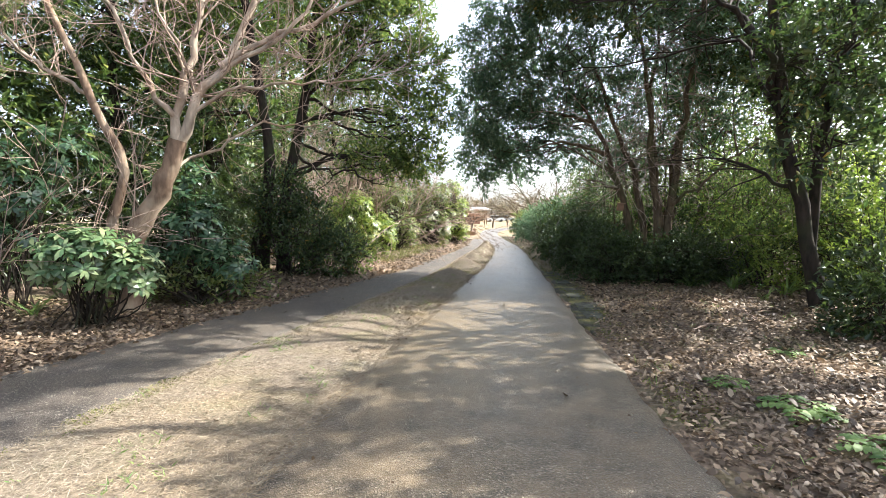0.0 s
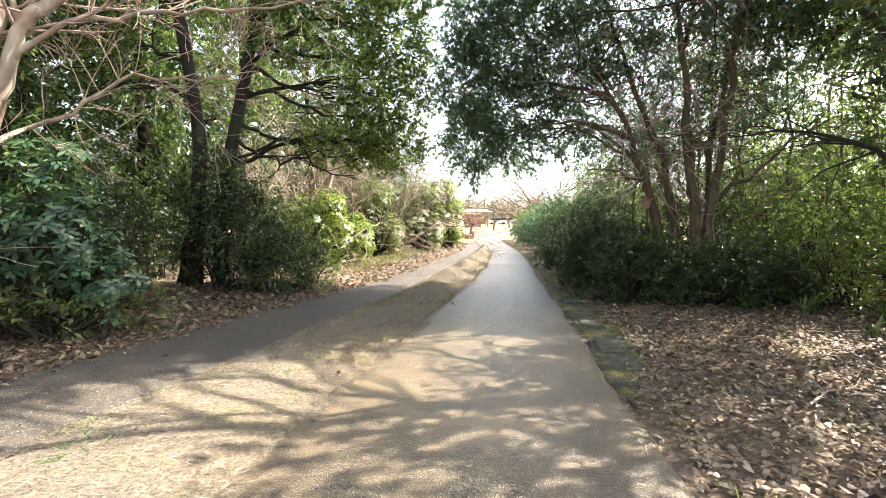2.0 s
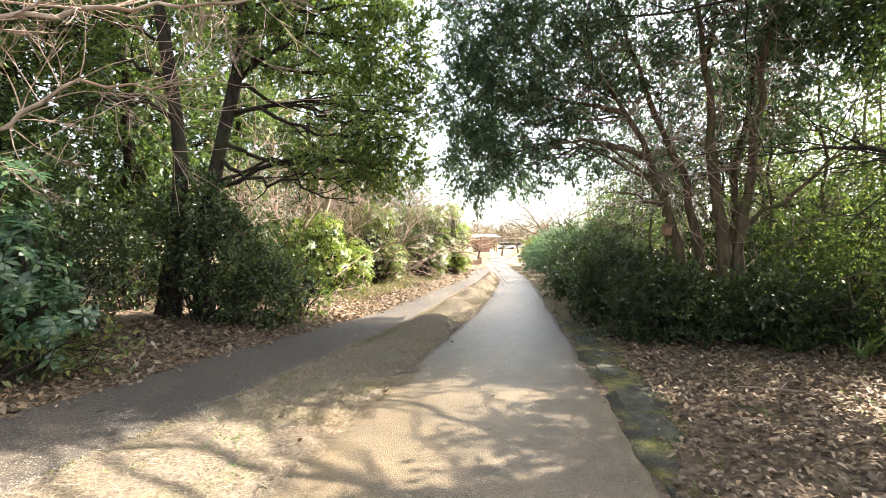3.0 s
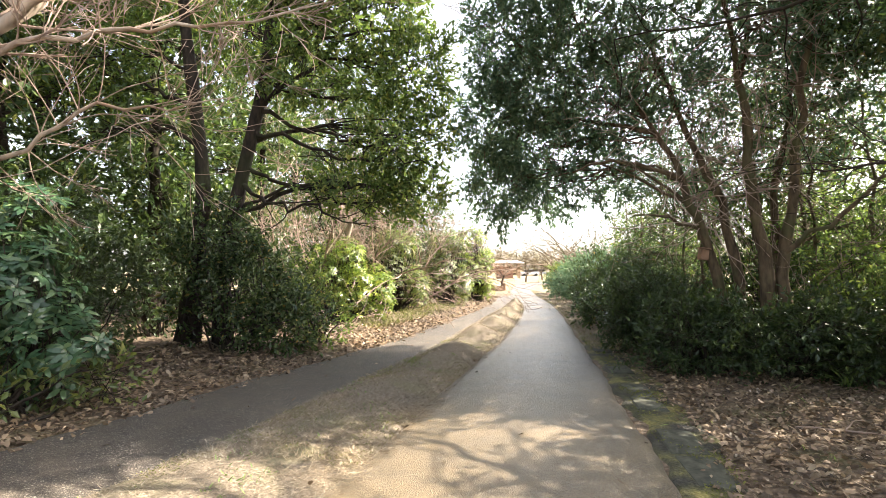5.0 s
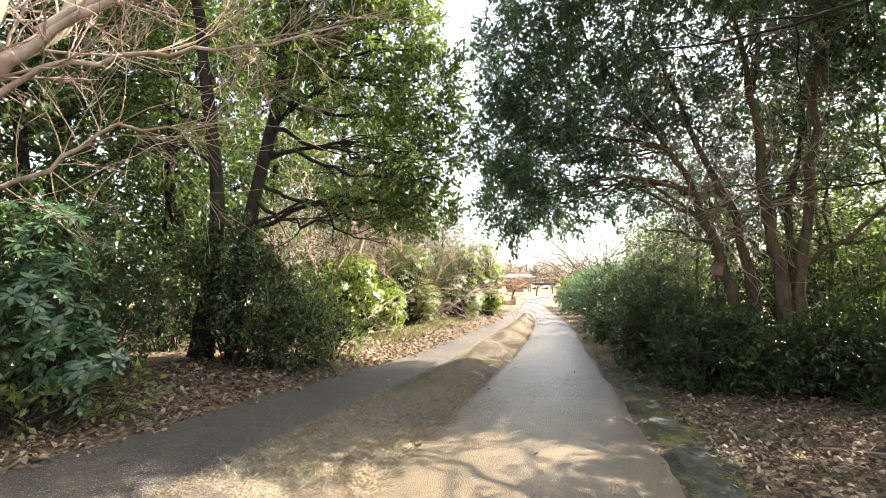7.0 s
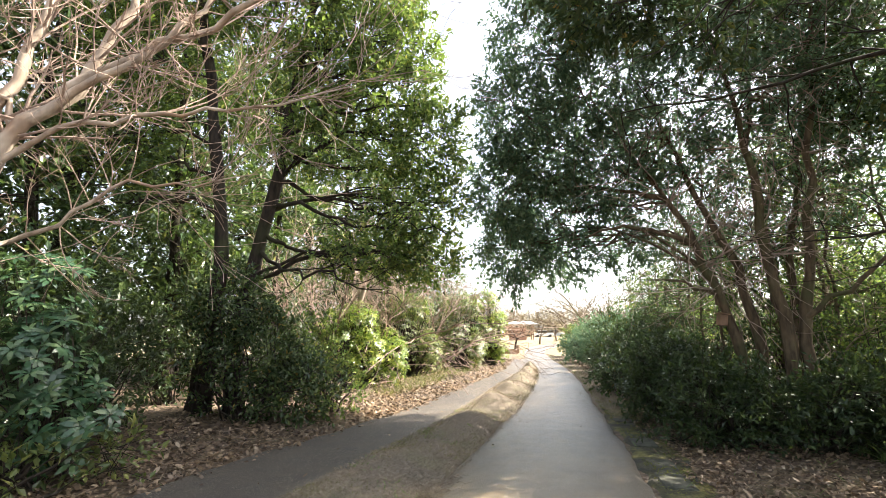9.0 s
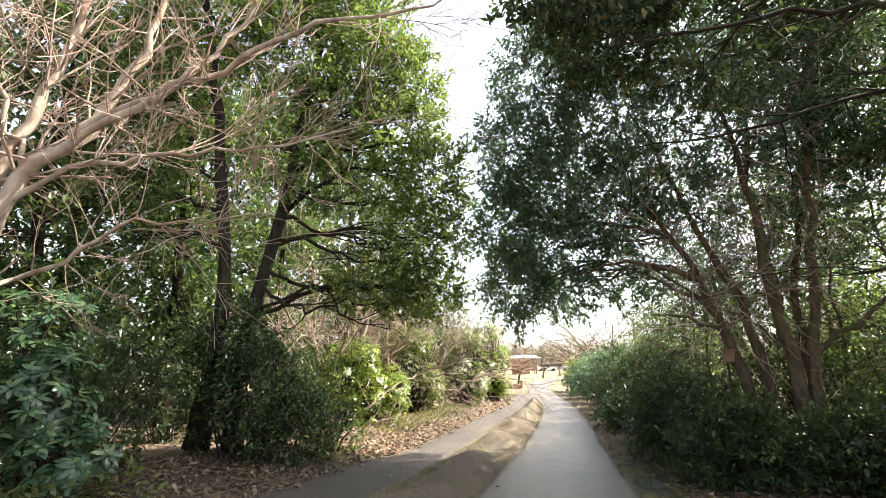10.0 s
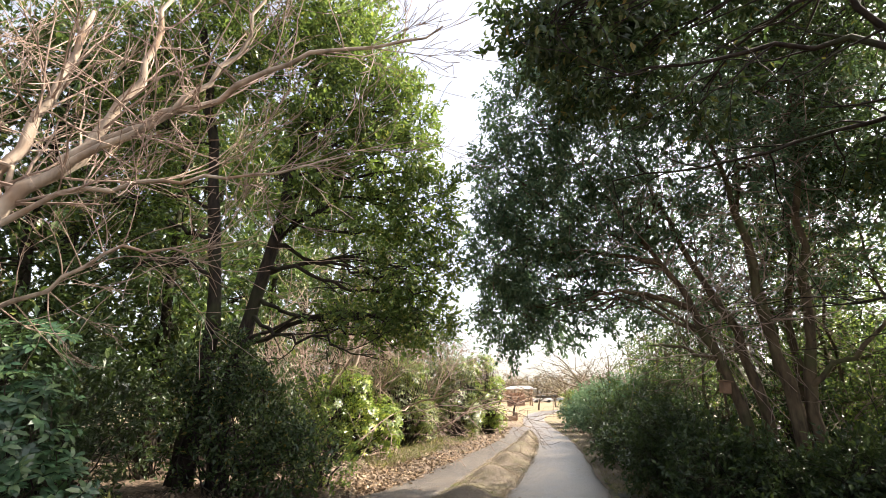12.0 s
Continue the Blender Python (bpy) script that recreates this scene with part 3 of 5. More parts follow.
def leafy_crown(root, trunks, clumps, mat, bark, leaf, per=12, twig=0.32, droop=0.0, density=1.0, full=False):
    """Limbs from the trunks to each clump of foliage, and the clumps."""
    wood, crown = Shape(), Shape()
    pts = np.concatenate([p[len(p) // 4:] for p, _ in trunks])
    rad = np.concatenate([r[len(p) // 4:] for p, r in trunks])
    for c, r, n in clumps:
        c = np.array(c, float)
        d = np.linalg.norm(pts - c, axis=1) + 0.9 * np.maximum(0, pts[:, 2] - c[2] + 0.3)
        i = int(np.argmin(d))
        a = pts[i]
        sag = np.array([0, 0, 0.12 * np.linalg.norm(c - a)])
        limb = curve_pts([a, a * 0.55 + c * 0.45 + sag + rng.normal(0, 0.12, 3), c], 9, 0.04)
        r0 = max(0.016, min(rad[i] * 0.42, 0.013 * np.linalg.norm(c - a) + 0.01))
        tube(wood, limb, np.linspace(r0, 0.012, 9), 6)
        for _ in range(7):
            j = rng.integers(3, 9)
            e = c + unit(rng.normal(0, 1, 3)) * np.array(r) * rng.uniform(0.5, 0.95)
            tube(wood, curve_pts([limb[j], (limb[j] + e) / 2 + rng.normal(0, 0.1, 3), e], 6, 0.025), np.linspace(0.016, 0.004, 6), 4)
        sprays(crown, c, r, int(n * density), per, leaf, twig, droop, wood, full=full)
    local(root, wood).link("branch", bark, root, kind="stuff")
    local(root, crown).link("crown", mat, root, kind="stuff")


# bare tree with pale forked limbs
bare = thing("bare_tree", -4.65, 7.6, "leafless pale tan tree with forked limbs and fine twigs", "tree", z=0.1)
b1, _ = trunk_part(bare, [(-4.75, 7.6, 0.05), (-4.5, 7.5, 1.27), (-4.02, 7.5, 2.11), (-3.86, 7.5, 2.6)], 0.17, 0.12, BARK_BROWN, 14)
b2, _ = trunk_part(bare, [(-5.15, 7.75, 0.1), (-4.9, 7.6, 1.5), (-4.71, 7.6, 2.03), (-5.01, 7.6, 2.94), (-5.6, 7.55, 4.4), (-6.1, 7.5, 5.8)], 0.085, 0.03, BARK_BROWN, 18)
limbs = [
    ([(-3.88, 7.5, 2.55), (-3.85, 7.5, 3.0), (-3.72, 7.55, 3.5), (-3.6, 7.7, 4.3), (-3.5, 7.9, 5.6)], 0.085, 0.03),
    ([(-3.86, 7.5, 2.55), (-3.55, 7.55, 3.2), (-3.2, 7.8, 3.85), (-2.9, 7.9, 4.6), (-2.75, 8.0, 5.8)], 0.095, 0.025),
    ([(-3.3, 7.7, 3.7), (-2.9, 7.8, 4.05), (-2.05, 7.8, 4.35), (-0.98, 7.8, 4.78), (-0.2, 7.8, 4.85), (0.28, 7.8, 5.04)], 0.055, 0.01),
    ([(-3.45, 7.6, 3.4), (-2.95, 7.7, 3.85), (-2.3, 7.75, 4.2), (-1.75, 7.8, 5.1), (-1.5, 7.8, 6.0)], 0.05, 0.012),
    ([(-4.0, 7.5, 2.1), (-3.96, 8.0, 2.38), (-3.39, 8.0, 2.64), (-2.93, 8.0, 2.91), (-2.3, 8.0, 2.9), (-1.5, 8.0, 3.0)], 0.035, 0.006),
    ([(-3.7, 7.5, 2.95), (-3.2, 7.6, 3.3), (-2.4, 7.7, 3.45), (-1.4, 7.75, 3.5), (-0.6, 7.8, 3.7)], 0.035, 0.007),
    ([(-3.85, 7.5, 2.9), (-4.3, 7.4, 3.6), (-4.6, 7.3, 4.4), (-5.1, 7.2, 5.6)], 0.05, 0.012),
    ([(-3.6, 7.6, 3.3), (-3.9, 7.4, 4.2), (-4.2, 7.2, 5.2)], 0.035, 0.01),
    ([(-5.2, 7.6, 3.3), (-5.9, 7.5, 3.75), (-6.6, 7.4, 4.6)], 0.04, 0.01),
]
twigs = Shape()
for ctrl, r0, r1 in limbs:
    p, rad = trunk_part(bare, ctrl, r0 * 0.85, r1 * 0.85, BARK_PALE, 16, "limb", 0.03, 7, 1.1)
    for k in range(3, 14):
        for _ in range(2):
            way = unit(rng.normal(0, 1, 3) + unit(p[k] - p[k - 1]) * 0.9 + np.array([0.15, -0.1, 0.2]))
            grow(twigs, p[k], way, rng.uniform(0.5, 1.25), 0.22 * rad[k] + 0.0025, 2 if rng.uniform() < 0.5 else 1, 0.7, 0.1, 0.12, (3, 6), None, 0.0028)
for k in range(4, 18):
    grow(twigs, b2[k], rng.normal(0, 1, 3) + np.array([0.2, -0.4, 0.4]), rng.uniform(0.6, 1.2), 0.009, 2, 0.8, 0.1, 0.14, (3, 6), None, 0.0028)
for k in range(6):
    grow(twigs, b1[3 + k], (rng.normal(-0.2, 0.2), rng.normal(-0.1, 0.2), 1.0), rng.uniform(0.7, 1.4), 0.012, 1, 0.5, 0.3, 0.1, (2, 4), None, 0.003)
local(bare, twigs).link("twig", TWIG, bare, kind="stuff")

# low bare bramble boughs at the far left
bramble = thing("bare_bush", -6.3, 6.6, "tangle of bare reddish twigs beside the wood", "bush")
tw = Shape()
for _ in range(12):
    grow(tw, (-6.3 + rng.normal(0, 0.5), 6.8 + rng.normal(0, 0.5), 0.3), (rng.normal(0.3, 0.6), rng.normal(-0.1, 0.5), 1.2), rng.uniform(1.4, 2.5), 0.01, 2, 0.8, -0.1, 0.12, (3, 6), None, 0.003)
local(bramble, tw).link("twig", TWIG, bramble, kind="stuff")

# twin dark evergreen on the left
dark = thing("evergreen_tree", -4.2, 12.4, "tall dark evergreen tree with two mossy trunks", "tree", z=0.05)
dA = trunk_part(dark, [(-4.45, 12.3, 0), (-4.3, 12.2, 1.2), (-4.1, 12.0, 2.5), (-4.27, 12.0, 4.58), (-4.72, 12.0, 7.2), (-5.07, 12.0, 9.0)], 0.14, 0.07, BARK_DARK, flare=1.2)
dB = trunk_part(dark, [(-3.98, 12.5, 0), (-3.9, 12.4, 1.6), (-3.64, 12.4, 2.96), (-3.33, 12.4, 4.23), (-3.2, 12.4, 5.25), (-2.96, 12.4, 6.46), (-2.71, 12.4, 8.1)], 0.16, 0.06, BARK_DARK, flare=1.2)
trunk_part(dark, [(-4.75, 12.45, 0), (-4.7, 12.4, 0.6), (-4.4, 12.3, 1.5)], 0.09, 0.06, BARK_DARK, 8, "stem")
boughlets = Shape()
for ctrl in ([(-3.3, 12.4, 4.3), (-2.52, 12.5, 4.04), (-1.64, 12.6, 3.75), (-0.8, 12.7, 3.87), (-0.1, 12.8, 3.84)],
             [(-3.5, 12.4, 3.3), (-2.8, 12.5, 3.05), (-2.0, 12.7, 2.7), (-1.1, 12.9, 2.75)],
             [(-3.2, 12.4, 5.2), (-2.4, 12.3, 5.5), (-1.3, 12.2, 5.6), (-0.4, 12.2, 5.7)],
             [(-4.2, 12, 4.3), (-4.9, 11.7, 4.5), (-5.8, 11.4, 4.9)],
             [(-3.4, 12.4, 3.9), (-2.6, 12.2, 3.75), (-1.8, 12.3, 3.4), (-0.9, 12.5, 3.45), (-0.2, 12.6, 3.3)],
             [(-3.2, 12.4, 4.9), (-2.5, 12.6, 4.6), (-1.6, 12.9, 4.7), (-0.7, 13.0, 4.5)],
             [(-3.6, 12.4, 3.0), (-3.0, 12.2, 2.6), (-2.2, 12.1, 2.5), (-1.4, 12.2, 2.2)],
             [(-3.0, 12.4, 6.2), (-2.2, 12.2, 6.9), (-1.3, 12.1, 7.4)],
             [(-3.0, 12.4, 6.2), (-2.0, 12.5, 6.5), (-1.0, 12.5, 6.6), (-0.5, 12.5, 6.4)],
             [(-4.2, 12.0, 3.6), (-5.0, 11.8, 3.9), (-5.9, 11.7, 3.8)]):
    p, rad = trunk_part(dark, ctrl, 0.042, 0.01, BARK_DARK, 16, "limb", 0.05, 6, 1.1)
    for k in range(4, 15):
        grow(boughlets, p[k], unit(p[k] - p[k - 1]) + rng.normal(0, 0.7, 3) * (1, 1, 0.5), rng.uniform(0.5, 1.0), 0.3 * rad[k] + 0.004, 1, 0.8, 0.05, 0.2, (2, 4), None, 0.004)
local(dark, boughlets).link("bough", BARK_DARK, dark, kind="stuff")
leafy_crown(dark, [dA, dB], [
    ((-0.75, 12.8, 3.9), (0.9, 0.9, 0.55), 190), ((-0.55, 12.5, 5.0), (0.75, 0.8, 0.7), 190), ((-1.3, 12.4, 5.9), (0.95, 0.9, 0.7), 230),
    ((-1.0, 12.4, 7.0), (0.7, 0.8, 0.6), 150), ((-1.7, 12.4, 7.6), (0.9, 0.9, 0.75), 210), ((-2.2, 12.5, 8.9), (1.0, 0.9, 0.9), 240),
    ((-1.6, 12.8, 2.95), (0.95, 0.8, 0.35), 150), ((-0.6, 13.3, 2.9), (0.6, 0.6, 0.4), 90), ((-2.4, 12.2, 4.9), (0.8, 0.8, 0.45), 120),
    ((-2.3, 12.2, 6.4), (0.9, 0.9, 0.6), 170), ((-3.3, 12.2, 7.6), (1.2, 1.0, 0.9), 240), ((-3.6, 12.2, 9.3), (1.3, 1.1, 1.0), 260),
    ((-4.9, 11.9, 8.2), (1.2, 1.1, 1.0), 240), ((-5.6, 11.7, 6.6), (1.1, 1.0, 0.8), 190), ((-5.9, 11.5, 5.0), (1.0, 0.9, 0.7), 170),
    ((-4.6, 12.2, 9.9), (1.4, 1.2, 0.9), 220), ((-3.6, 12.9, 5.9), (0.9, 0.8, 0.6), 120), ((-6.6, 12.2, 8.4), (1.3, 1.2, 1.1), 220),
    ((-2.6, 13.0, 10.3), (1.3, 1.1, 0.9), 200)], EVERGREEN, BARK_DARK, 0.11, 14, 0.34, 0.0, 1.4)

# ivy and low evergreen round the twin trunks
def shrub(name, x, y, clumps, mat, label, leaf=0.09, per=11, twig=0.24, bark=BARK_DARK, stems=6, group="", category="shrub", full=False, density=1.0, z=None):
    root = thing(name, x, y, label, category, group, z)
    z0 = root.location.z
    wood, crown = Shape(), Shape()
    for c, r, n in clumps:
        c = np.array(c, float)
        for _ in range(stems):
            a = np.array([x + rng.normal(0, 0.14), y + rng.normal(0, 0.14), z0 - 0.03])
            e = c + unit(rng.normal(0, 1, 3)) * np.array(r) * 0.8
            tube(wood, curve_pts([a, (a + e) / 2 + np.array([0, 0, 0.15]) + rng.normal(0, 0.08, 3), e], 8, 0.02), np.linspace(0.02, 0.004, 8), 4)
        sprays(crown, c, r, int(n * density), per, leaf, twig, 0.0, wood, 0.35, full)
    local(root, wood).link("stem", bark, root, kind="stuff")
    local(root, crown).link("foliage", mat, root, kind="stuff")
    return root


shrub("ivy_bush", -3.6, 12.0, [((-3.8, 11.8, 2.0), (0.75, 0.5, 0.6), 170), ((-3.3, 11.9, 1.1), (0.7, 0.5, 0.8), 230), ((-2.7, 12.1, 0.6), (0.6, 0.5, 0.6), 170), ((-4.2, 11.8, 1.1), (0.4, 0.3, 0.7), 60)], OAKLEAF, "dark evergreen bush grown round the twin trunks", 0.095, density=1.6)
shrub("evergreen_bush", -2.5, 12.9, [((-2.6, 12.9, 1.0), (0.55, 0.5, 0.8), 130), ((-2.2, 13.0, 0.5), (0.5, 0.5, 0.5), 100)], EVERGREEN, "dark green leafy bush at the wood edge", 0.08)

# large-leaved shrubs on the left bank
def broadleaf(x, y, clumps, label, name="broadleaf_shrub", mat=ROSETTE, leaf=0.155, per=9, group="large-leaved shrubs", density=1.0):
    root = thing(name, x, y, label, "shrub", group)
    stems, foliage = Shape(), Shape()
    for c, r, n in clumps:
        tips = rosettes(foliage, c, r, int(n * density), per, leaf)
        for e in tips[::4]:
            a = np.array([x + rng.normal(0, 0.15), y + rng.normal(0, 0.15), root.location.z - 0.03])
            tube(stems, curve_pts([a, (a + e) / 2 + rng.normal(0, 0.06, 3), e], 7, 0.012), np.linspace(0.014, 0.005, 7), 4)
    local(root, stems).link("stem", BARK_DARK, root, kind="stuff")
    local(root, foliage).link("foliage", mat, root, kind="stuff")
    return root


broadleaf(-4.7, 6.75, [((-4.7, 6.6, 1.0), (0.8, 0.5, 0.42), 110), ((-4.15, 6.75, 0.75), (0.45, 0.4, 0.42), 45)], "large-leaved shrub with pale sunlit leaf rosettes", mat=SUNLIT_ROSETTE)
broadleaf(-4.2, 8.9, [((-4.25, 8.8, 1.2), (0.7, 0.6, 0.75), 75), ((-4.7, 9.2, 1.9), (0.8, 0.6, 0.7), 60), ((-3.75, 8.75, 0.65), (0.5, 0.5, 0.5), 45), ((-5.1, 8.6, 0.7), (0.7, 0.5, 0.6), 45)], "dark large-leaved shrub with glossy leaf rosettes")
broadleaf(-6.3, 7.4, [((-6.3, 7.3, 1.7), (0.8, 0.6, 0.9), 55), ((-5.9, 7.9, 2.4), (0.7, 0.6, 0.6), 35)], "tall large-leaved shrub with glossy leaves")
# sunlit yellow-green shrubs along the lane
broadleaf(-2.9, 16.3, [((-3.3, 16.2, 1.2), (0.75, 0.7, 0.95), 260), ((-2.5, 16.3, 0.95), (0.65, 0.7, 0.85), 240), ((-2.9, 16.5, 1.8), (0.7, 0.7, 0.55), 170), ((-1.95, 16.6, 0.9), (0.5, 0.55, 0.75), 150)], "bright yellow-green shrub in the sun", "bright_shrub", YELLOWGREEN, 0.1, 7, "sunlit shrubs", 1.25)
broadleaf(-2.0, 19.6, [((-2.4, 19.4, 1.3), (0.9, 0.8, 1.1), 260), ((-1.5, 19.8, 0.9), (0.65, 0.7, 0.8), 180), ((-2.0, 19.6, 2.2), (0.9, 0.8, 0.6), 180)], "olive green shrub with woody stems", "bright_shrub", OLIVE, 0.1, 7, "sunlit shrubs", 1.25)
shrub_c = broadleaf(-1.1, 22.6, [((-1.5, 22.4, 1.3), (0.9, 0.8, 1.2), 260), ((-0.7, 22.8, 0.9), (0.6, 0.7, 0.9), 180), ((-1.1, 22.6, 2.4), (0.9, 0.8, 0.6), 180)], "olive green shrub beside the lane", "bright_shrub", OLIVE, 0.11, 7, "sunlit shrubs", 1.25)
shrub_d = broadleaf(-0.2, 25.6, [((-0.6, 25.4, 1.3), (0.9, 0.8, 1.2), 250), ((0.1, 25.8, 1.8), (0.6, 0.7, 0.7), 180), ((-0.4, 25.6, 2.8), (0.8, 0.7, 0.6), 180), ((0.2, 25.5, 0.7), (0.5, 0.5, 0.6), 100)], "tall yellow-green shrub at the lane's far end", "bright_shrub", YELLOWGREEN, 0.12, 7, "sunlit shrubs", 1.25)
shrub_c.location.x, shrub_d.location.x = -0.5, 0.5
broadleaf(-1.2, 27.5, [((-1.3, 27.5, 2.0), (1.3, 1.0, 1.9), 360), ((-0.2, 28.3, 1.3), (0.6, 0.7, 1.1), 150)], "dark green shrub behind the sunlit ones", "bright_shrub", BLUEGREEN, 0.13, 7, "sunlit shrubs", 1.25)

shrub("low_thicket", -3.9, 8.3, [((-4.1, 8.3, 0.35), (0.65, 0.3, 0.28), 60), ((-3.4, 8.9, 0.25), (0.4, 0.25, 0.22), 40), ((-5.0, 7.9, 0.4), (0.8, 0.4, 0.3), 60)], OLIVE, "low tangled grass and twigs at the bank's foot", 0.11, 8, 0.3)

# clump of slender trunks on the right
clump = thing("multi_stem_tree", 4.9, 11.9, "broadleaf tree with six slender grey-brown trunks", "tree", z=0.05)
stems = [
    [(4.95, 12.0, 0), (4.61, 12.0, 0.68), (4.19, 12.0, 1.99), (3.9, 12.0, 2.88), (3.55, 12.1, 3.6), (2.7, 12.4, 5.2)],
    [(5.0, 12.2, 0), (4.85, 12.1, 0.68), (4.66, 12.0, 1.81), (4.4, 12.0, 2.7), (3.9, 12.2, 4.2), (3.4, 12.5, 6.2)],
    [(4.98, 11.6, 0), (4.89, 11.5, 0.72), (4.8, 11.5, 1.78), (4.71, 11.5, 2.94), (4.62, 11.5, 4.2), (4.2, 11.6, 6.5)],
    [(5.05, 11.5, 0), (5.02, 11.6, 0.8), (4.98, 11.8, 1.9), (4.95, 12.0, 3.2), (5.0, 12.1, 5.2), (5.1, 12.3, 7.4)],
    [(5.1, 11.7, 0), (5.11, 11.5, 0.72), (5.22, 11.5, 1.93), (5.36, 11.5, 3.36), (5.6, 11.5, 4.95), (5.9, 11.6, 7.0)],
    [(5.4, 12.5, 0), (5.6, 12.6, 1.0), (5.75, 12.7, 2.6), (6.1, 12.8, 4.6), (6.6, 12.9, 6.8)],
]
cs = [trunk_part(clump, c, r, 0.018, BARK_GREY, 16, wob=0.035, flare=1.25) for c, r in zip(stems, (0.1, 0.095, 0.11, 0.075, 0.1, 0.09))]
for ctrl in ([(3.9, 12, 2.9), (3.3, 11.9, 3.1), (2.6, 12.0, 3.2), (1.9, 12.2, 3.0)], [(3.5, 12.1, 3.7), (2.6, 12.4, 4.0), (1.7, 12.6, 4.0), (1.0, 12.7, 3.7)],
             [(5.15, 11.5, 1.7), (5.6, 11.2, 2.1), (6.2, 11.0, 2.7), (6.9, 10.9, 3.1)], [(4.3, 12, 1.9), (3.7, 12.1, 2.3), (3.1, 12.3, 2.3)]):
    trunk_part(clump, ctrl, 0.045, 0.01, BARK_GREY, 12, "limb", 0.025, 6, 1.1)
leafy_crown(clump, cs, [
    ((1.0, 13.0, 3.0), (0.55, 0.8, 0.6), 170), ((0.95, 12.9, 4.1), (0.6, 0.8, 0.75), 210), ((1.1, 12.3, 5.3), (0.6, 0.8, 0.8), 210),
    ((1.7, 12.7, 3.6), (0.7, 0.8, 0.7), 200), ((1.8, 12.4, 4.8), (0.8, 0.9, 0.9), 230), ((1.6, 11.8, 6.5), (0.8, 0.9, 0.9), 240),
    ((2.6, 12.6, 4.4), (0.8, 0.8, 0.8), 170), ((2.6, 12.2, 5.9), (0.9, 0.9, 0.9), 220), ((2.4, 11.9, 7.6), (1.0, 1.0, 0.9), 220),
    ((3.6, 12.6, 5.4), (0.9, 0.9, 0.7), 140), ((3.6, 12.2, 7.2), (1.1, 1.0, 1.0), 200), ((4.8, 12.2, 7.8), (1.2, 1.1, 1.0), 180),
    ((6.2, 12.4, 7.6), (1.3, 1.1, 1.0), 180), ((2.0, 13.3, 2.9), (0.6, 0.6, 0.35), 90), ((3.0, 13.0, 3.1), (0.6, 0.6, 0.35), 70), ((6.9, 12.9, 6.0), (1.0, 1.0, 0.8), 120),
    ((4.4, 12.9, 4.3), (0.8, 0.7, 0.6), 110), ((5.6, 13.0, 5.0), (1.0, 0.8, 0.7), 130), ((6.3, 12.6, 3.9), (0.9, 0.8, 0.6), 120), ((5.2, 13.3, 3.2), (0.8, 0.7, 0.6), 110), ((5.8, 11.6, 6.2), (0.9, 0.8, 0.6), 110), ((4.0, 11.5, 6.2), (0.8, 0.8, 0.6), 110),
    ((4.9, 11.4, 5.2), (0.8, 0.6, 0.6), 90), ((3.4, 11.9, 4.6), (0.8, 0.7, 0.6), 100), ((6.0, 11.7, 5.2), (0.8, 0.7, 0.6), 90), ((5.3, 12.5, 6.6), (0.9, 0.8, 0.7), 110), ((6.9, 11.9, 4.7), (0.9, 0.8, 0.7), 100), ((3.2, 12.8, 3.9), (0.7, 0.6, 0.5), 80)],
    BLUEGREEN, BARK_GREY, 0.096, 14, 0.33, 0.25, 1.5)
vines = Shape()
for _ in range(170):
    a = cs[rng.integers(0, 6)][0][rng.integers(6, 14)]
    grow(vines, a, rng.normal(0, 1, 3) * (1, 0.8, 0.6) + np.array([0, -0.5, 0.2]), rng.uniform(0.8, 1.6), 0.011, 1, 0.9, -0.1, 0.25, (3, 6), None, 0.003)
local(clump, vines).link("dead_twig", TWIG, clump, kind="stuff")

# big dark tree near the path on the right
big = thing("evergreen_oak", 5.6, 7.6, "large dark evergreen tree overhanging the path", "tree", z=0.03)
t1 = trunk_part(big, [(5.65, 7.6, 0), (5.5, 7.6, 0.6), (5.31, 7.6, 1.36), (4.99, 7.6, 2.78), (4.87, 7.6, 3.68), (4.7, 7.6, 5.2), (4.6, 7.7, 7.2)], 0.115, 0.05, BARK_DARK, flare=1.25)
t2 = trunk_part(big, [(5.8, 7.8, 0), (5.7, 7.9, 1.2), (5.85, 8.0, 2.6), (6.3, 8.1, 4.4), (6.8, 8.2, 6.4)], 0.09, 0.045, BARK_DARK)
boughs = Shape()
for ctrl, r in (([(4.95, 7.6, 3.1), (4.6, 7.5, 3.9), (4.4, 8.0, 4.6), (3.8, 8.5, 5.1), (2.85, 8.6, 5.0), (1.9, 8.8, 5.15)], 0.075),
                ([(5.0, 7.6, 2.8), (4.9, 8.2, 3.7), (5.1, 9.2, 4.6), (4.4, 9.6, 4.55), (3.4, 9.7, 4.3), (2.3, 9.8, 4.2)], 0.06),
                ([(5.2, 7.6, 1.8), (4.9, 8.4, 2.3), (4.6, 9.0, 2.5), (4.1, 9.3, 2.45)], 0.05),
                ([(4.87, 7.6, 3.7), (4.1, 7.6, 4.5), (3.2, 7.4, 5.6), (2.4, 7.3, 6.4)], 0.06),
                ([(5.0, 7.6, 2.7), (5.8, 7.5, 3.85), (6.6, 7.4, 5.0)], 0.05)):
    p, rad = trunk_part(big, ctrl, r * 0.72, 0.008, BARK_DARK, 16, "limb", 0.035, 7, 1.1)
    for k in range(4, 16):
        way = unit(p[k] - p[k - 1]) + rng.normal(0, 0.8, 3)
        grow(boughs, p[k], way, rng.uniform(0.6, 1.3), 0.35 * rad[k] + 0.004, 1, 0.8, 0.1, 0.2, (2, 5), None, 0.004)
local(big, boughs).link("bough", BARK_DARK, big, kind="stuff")
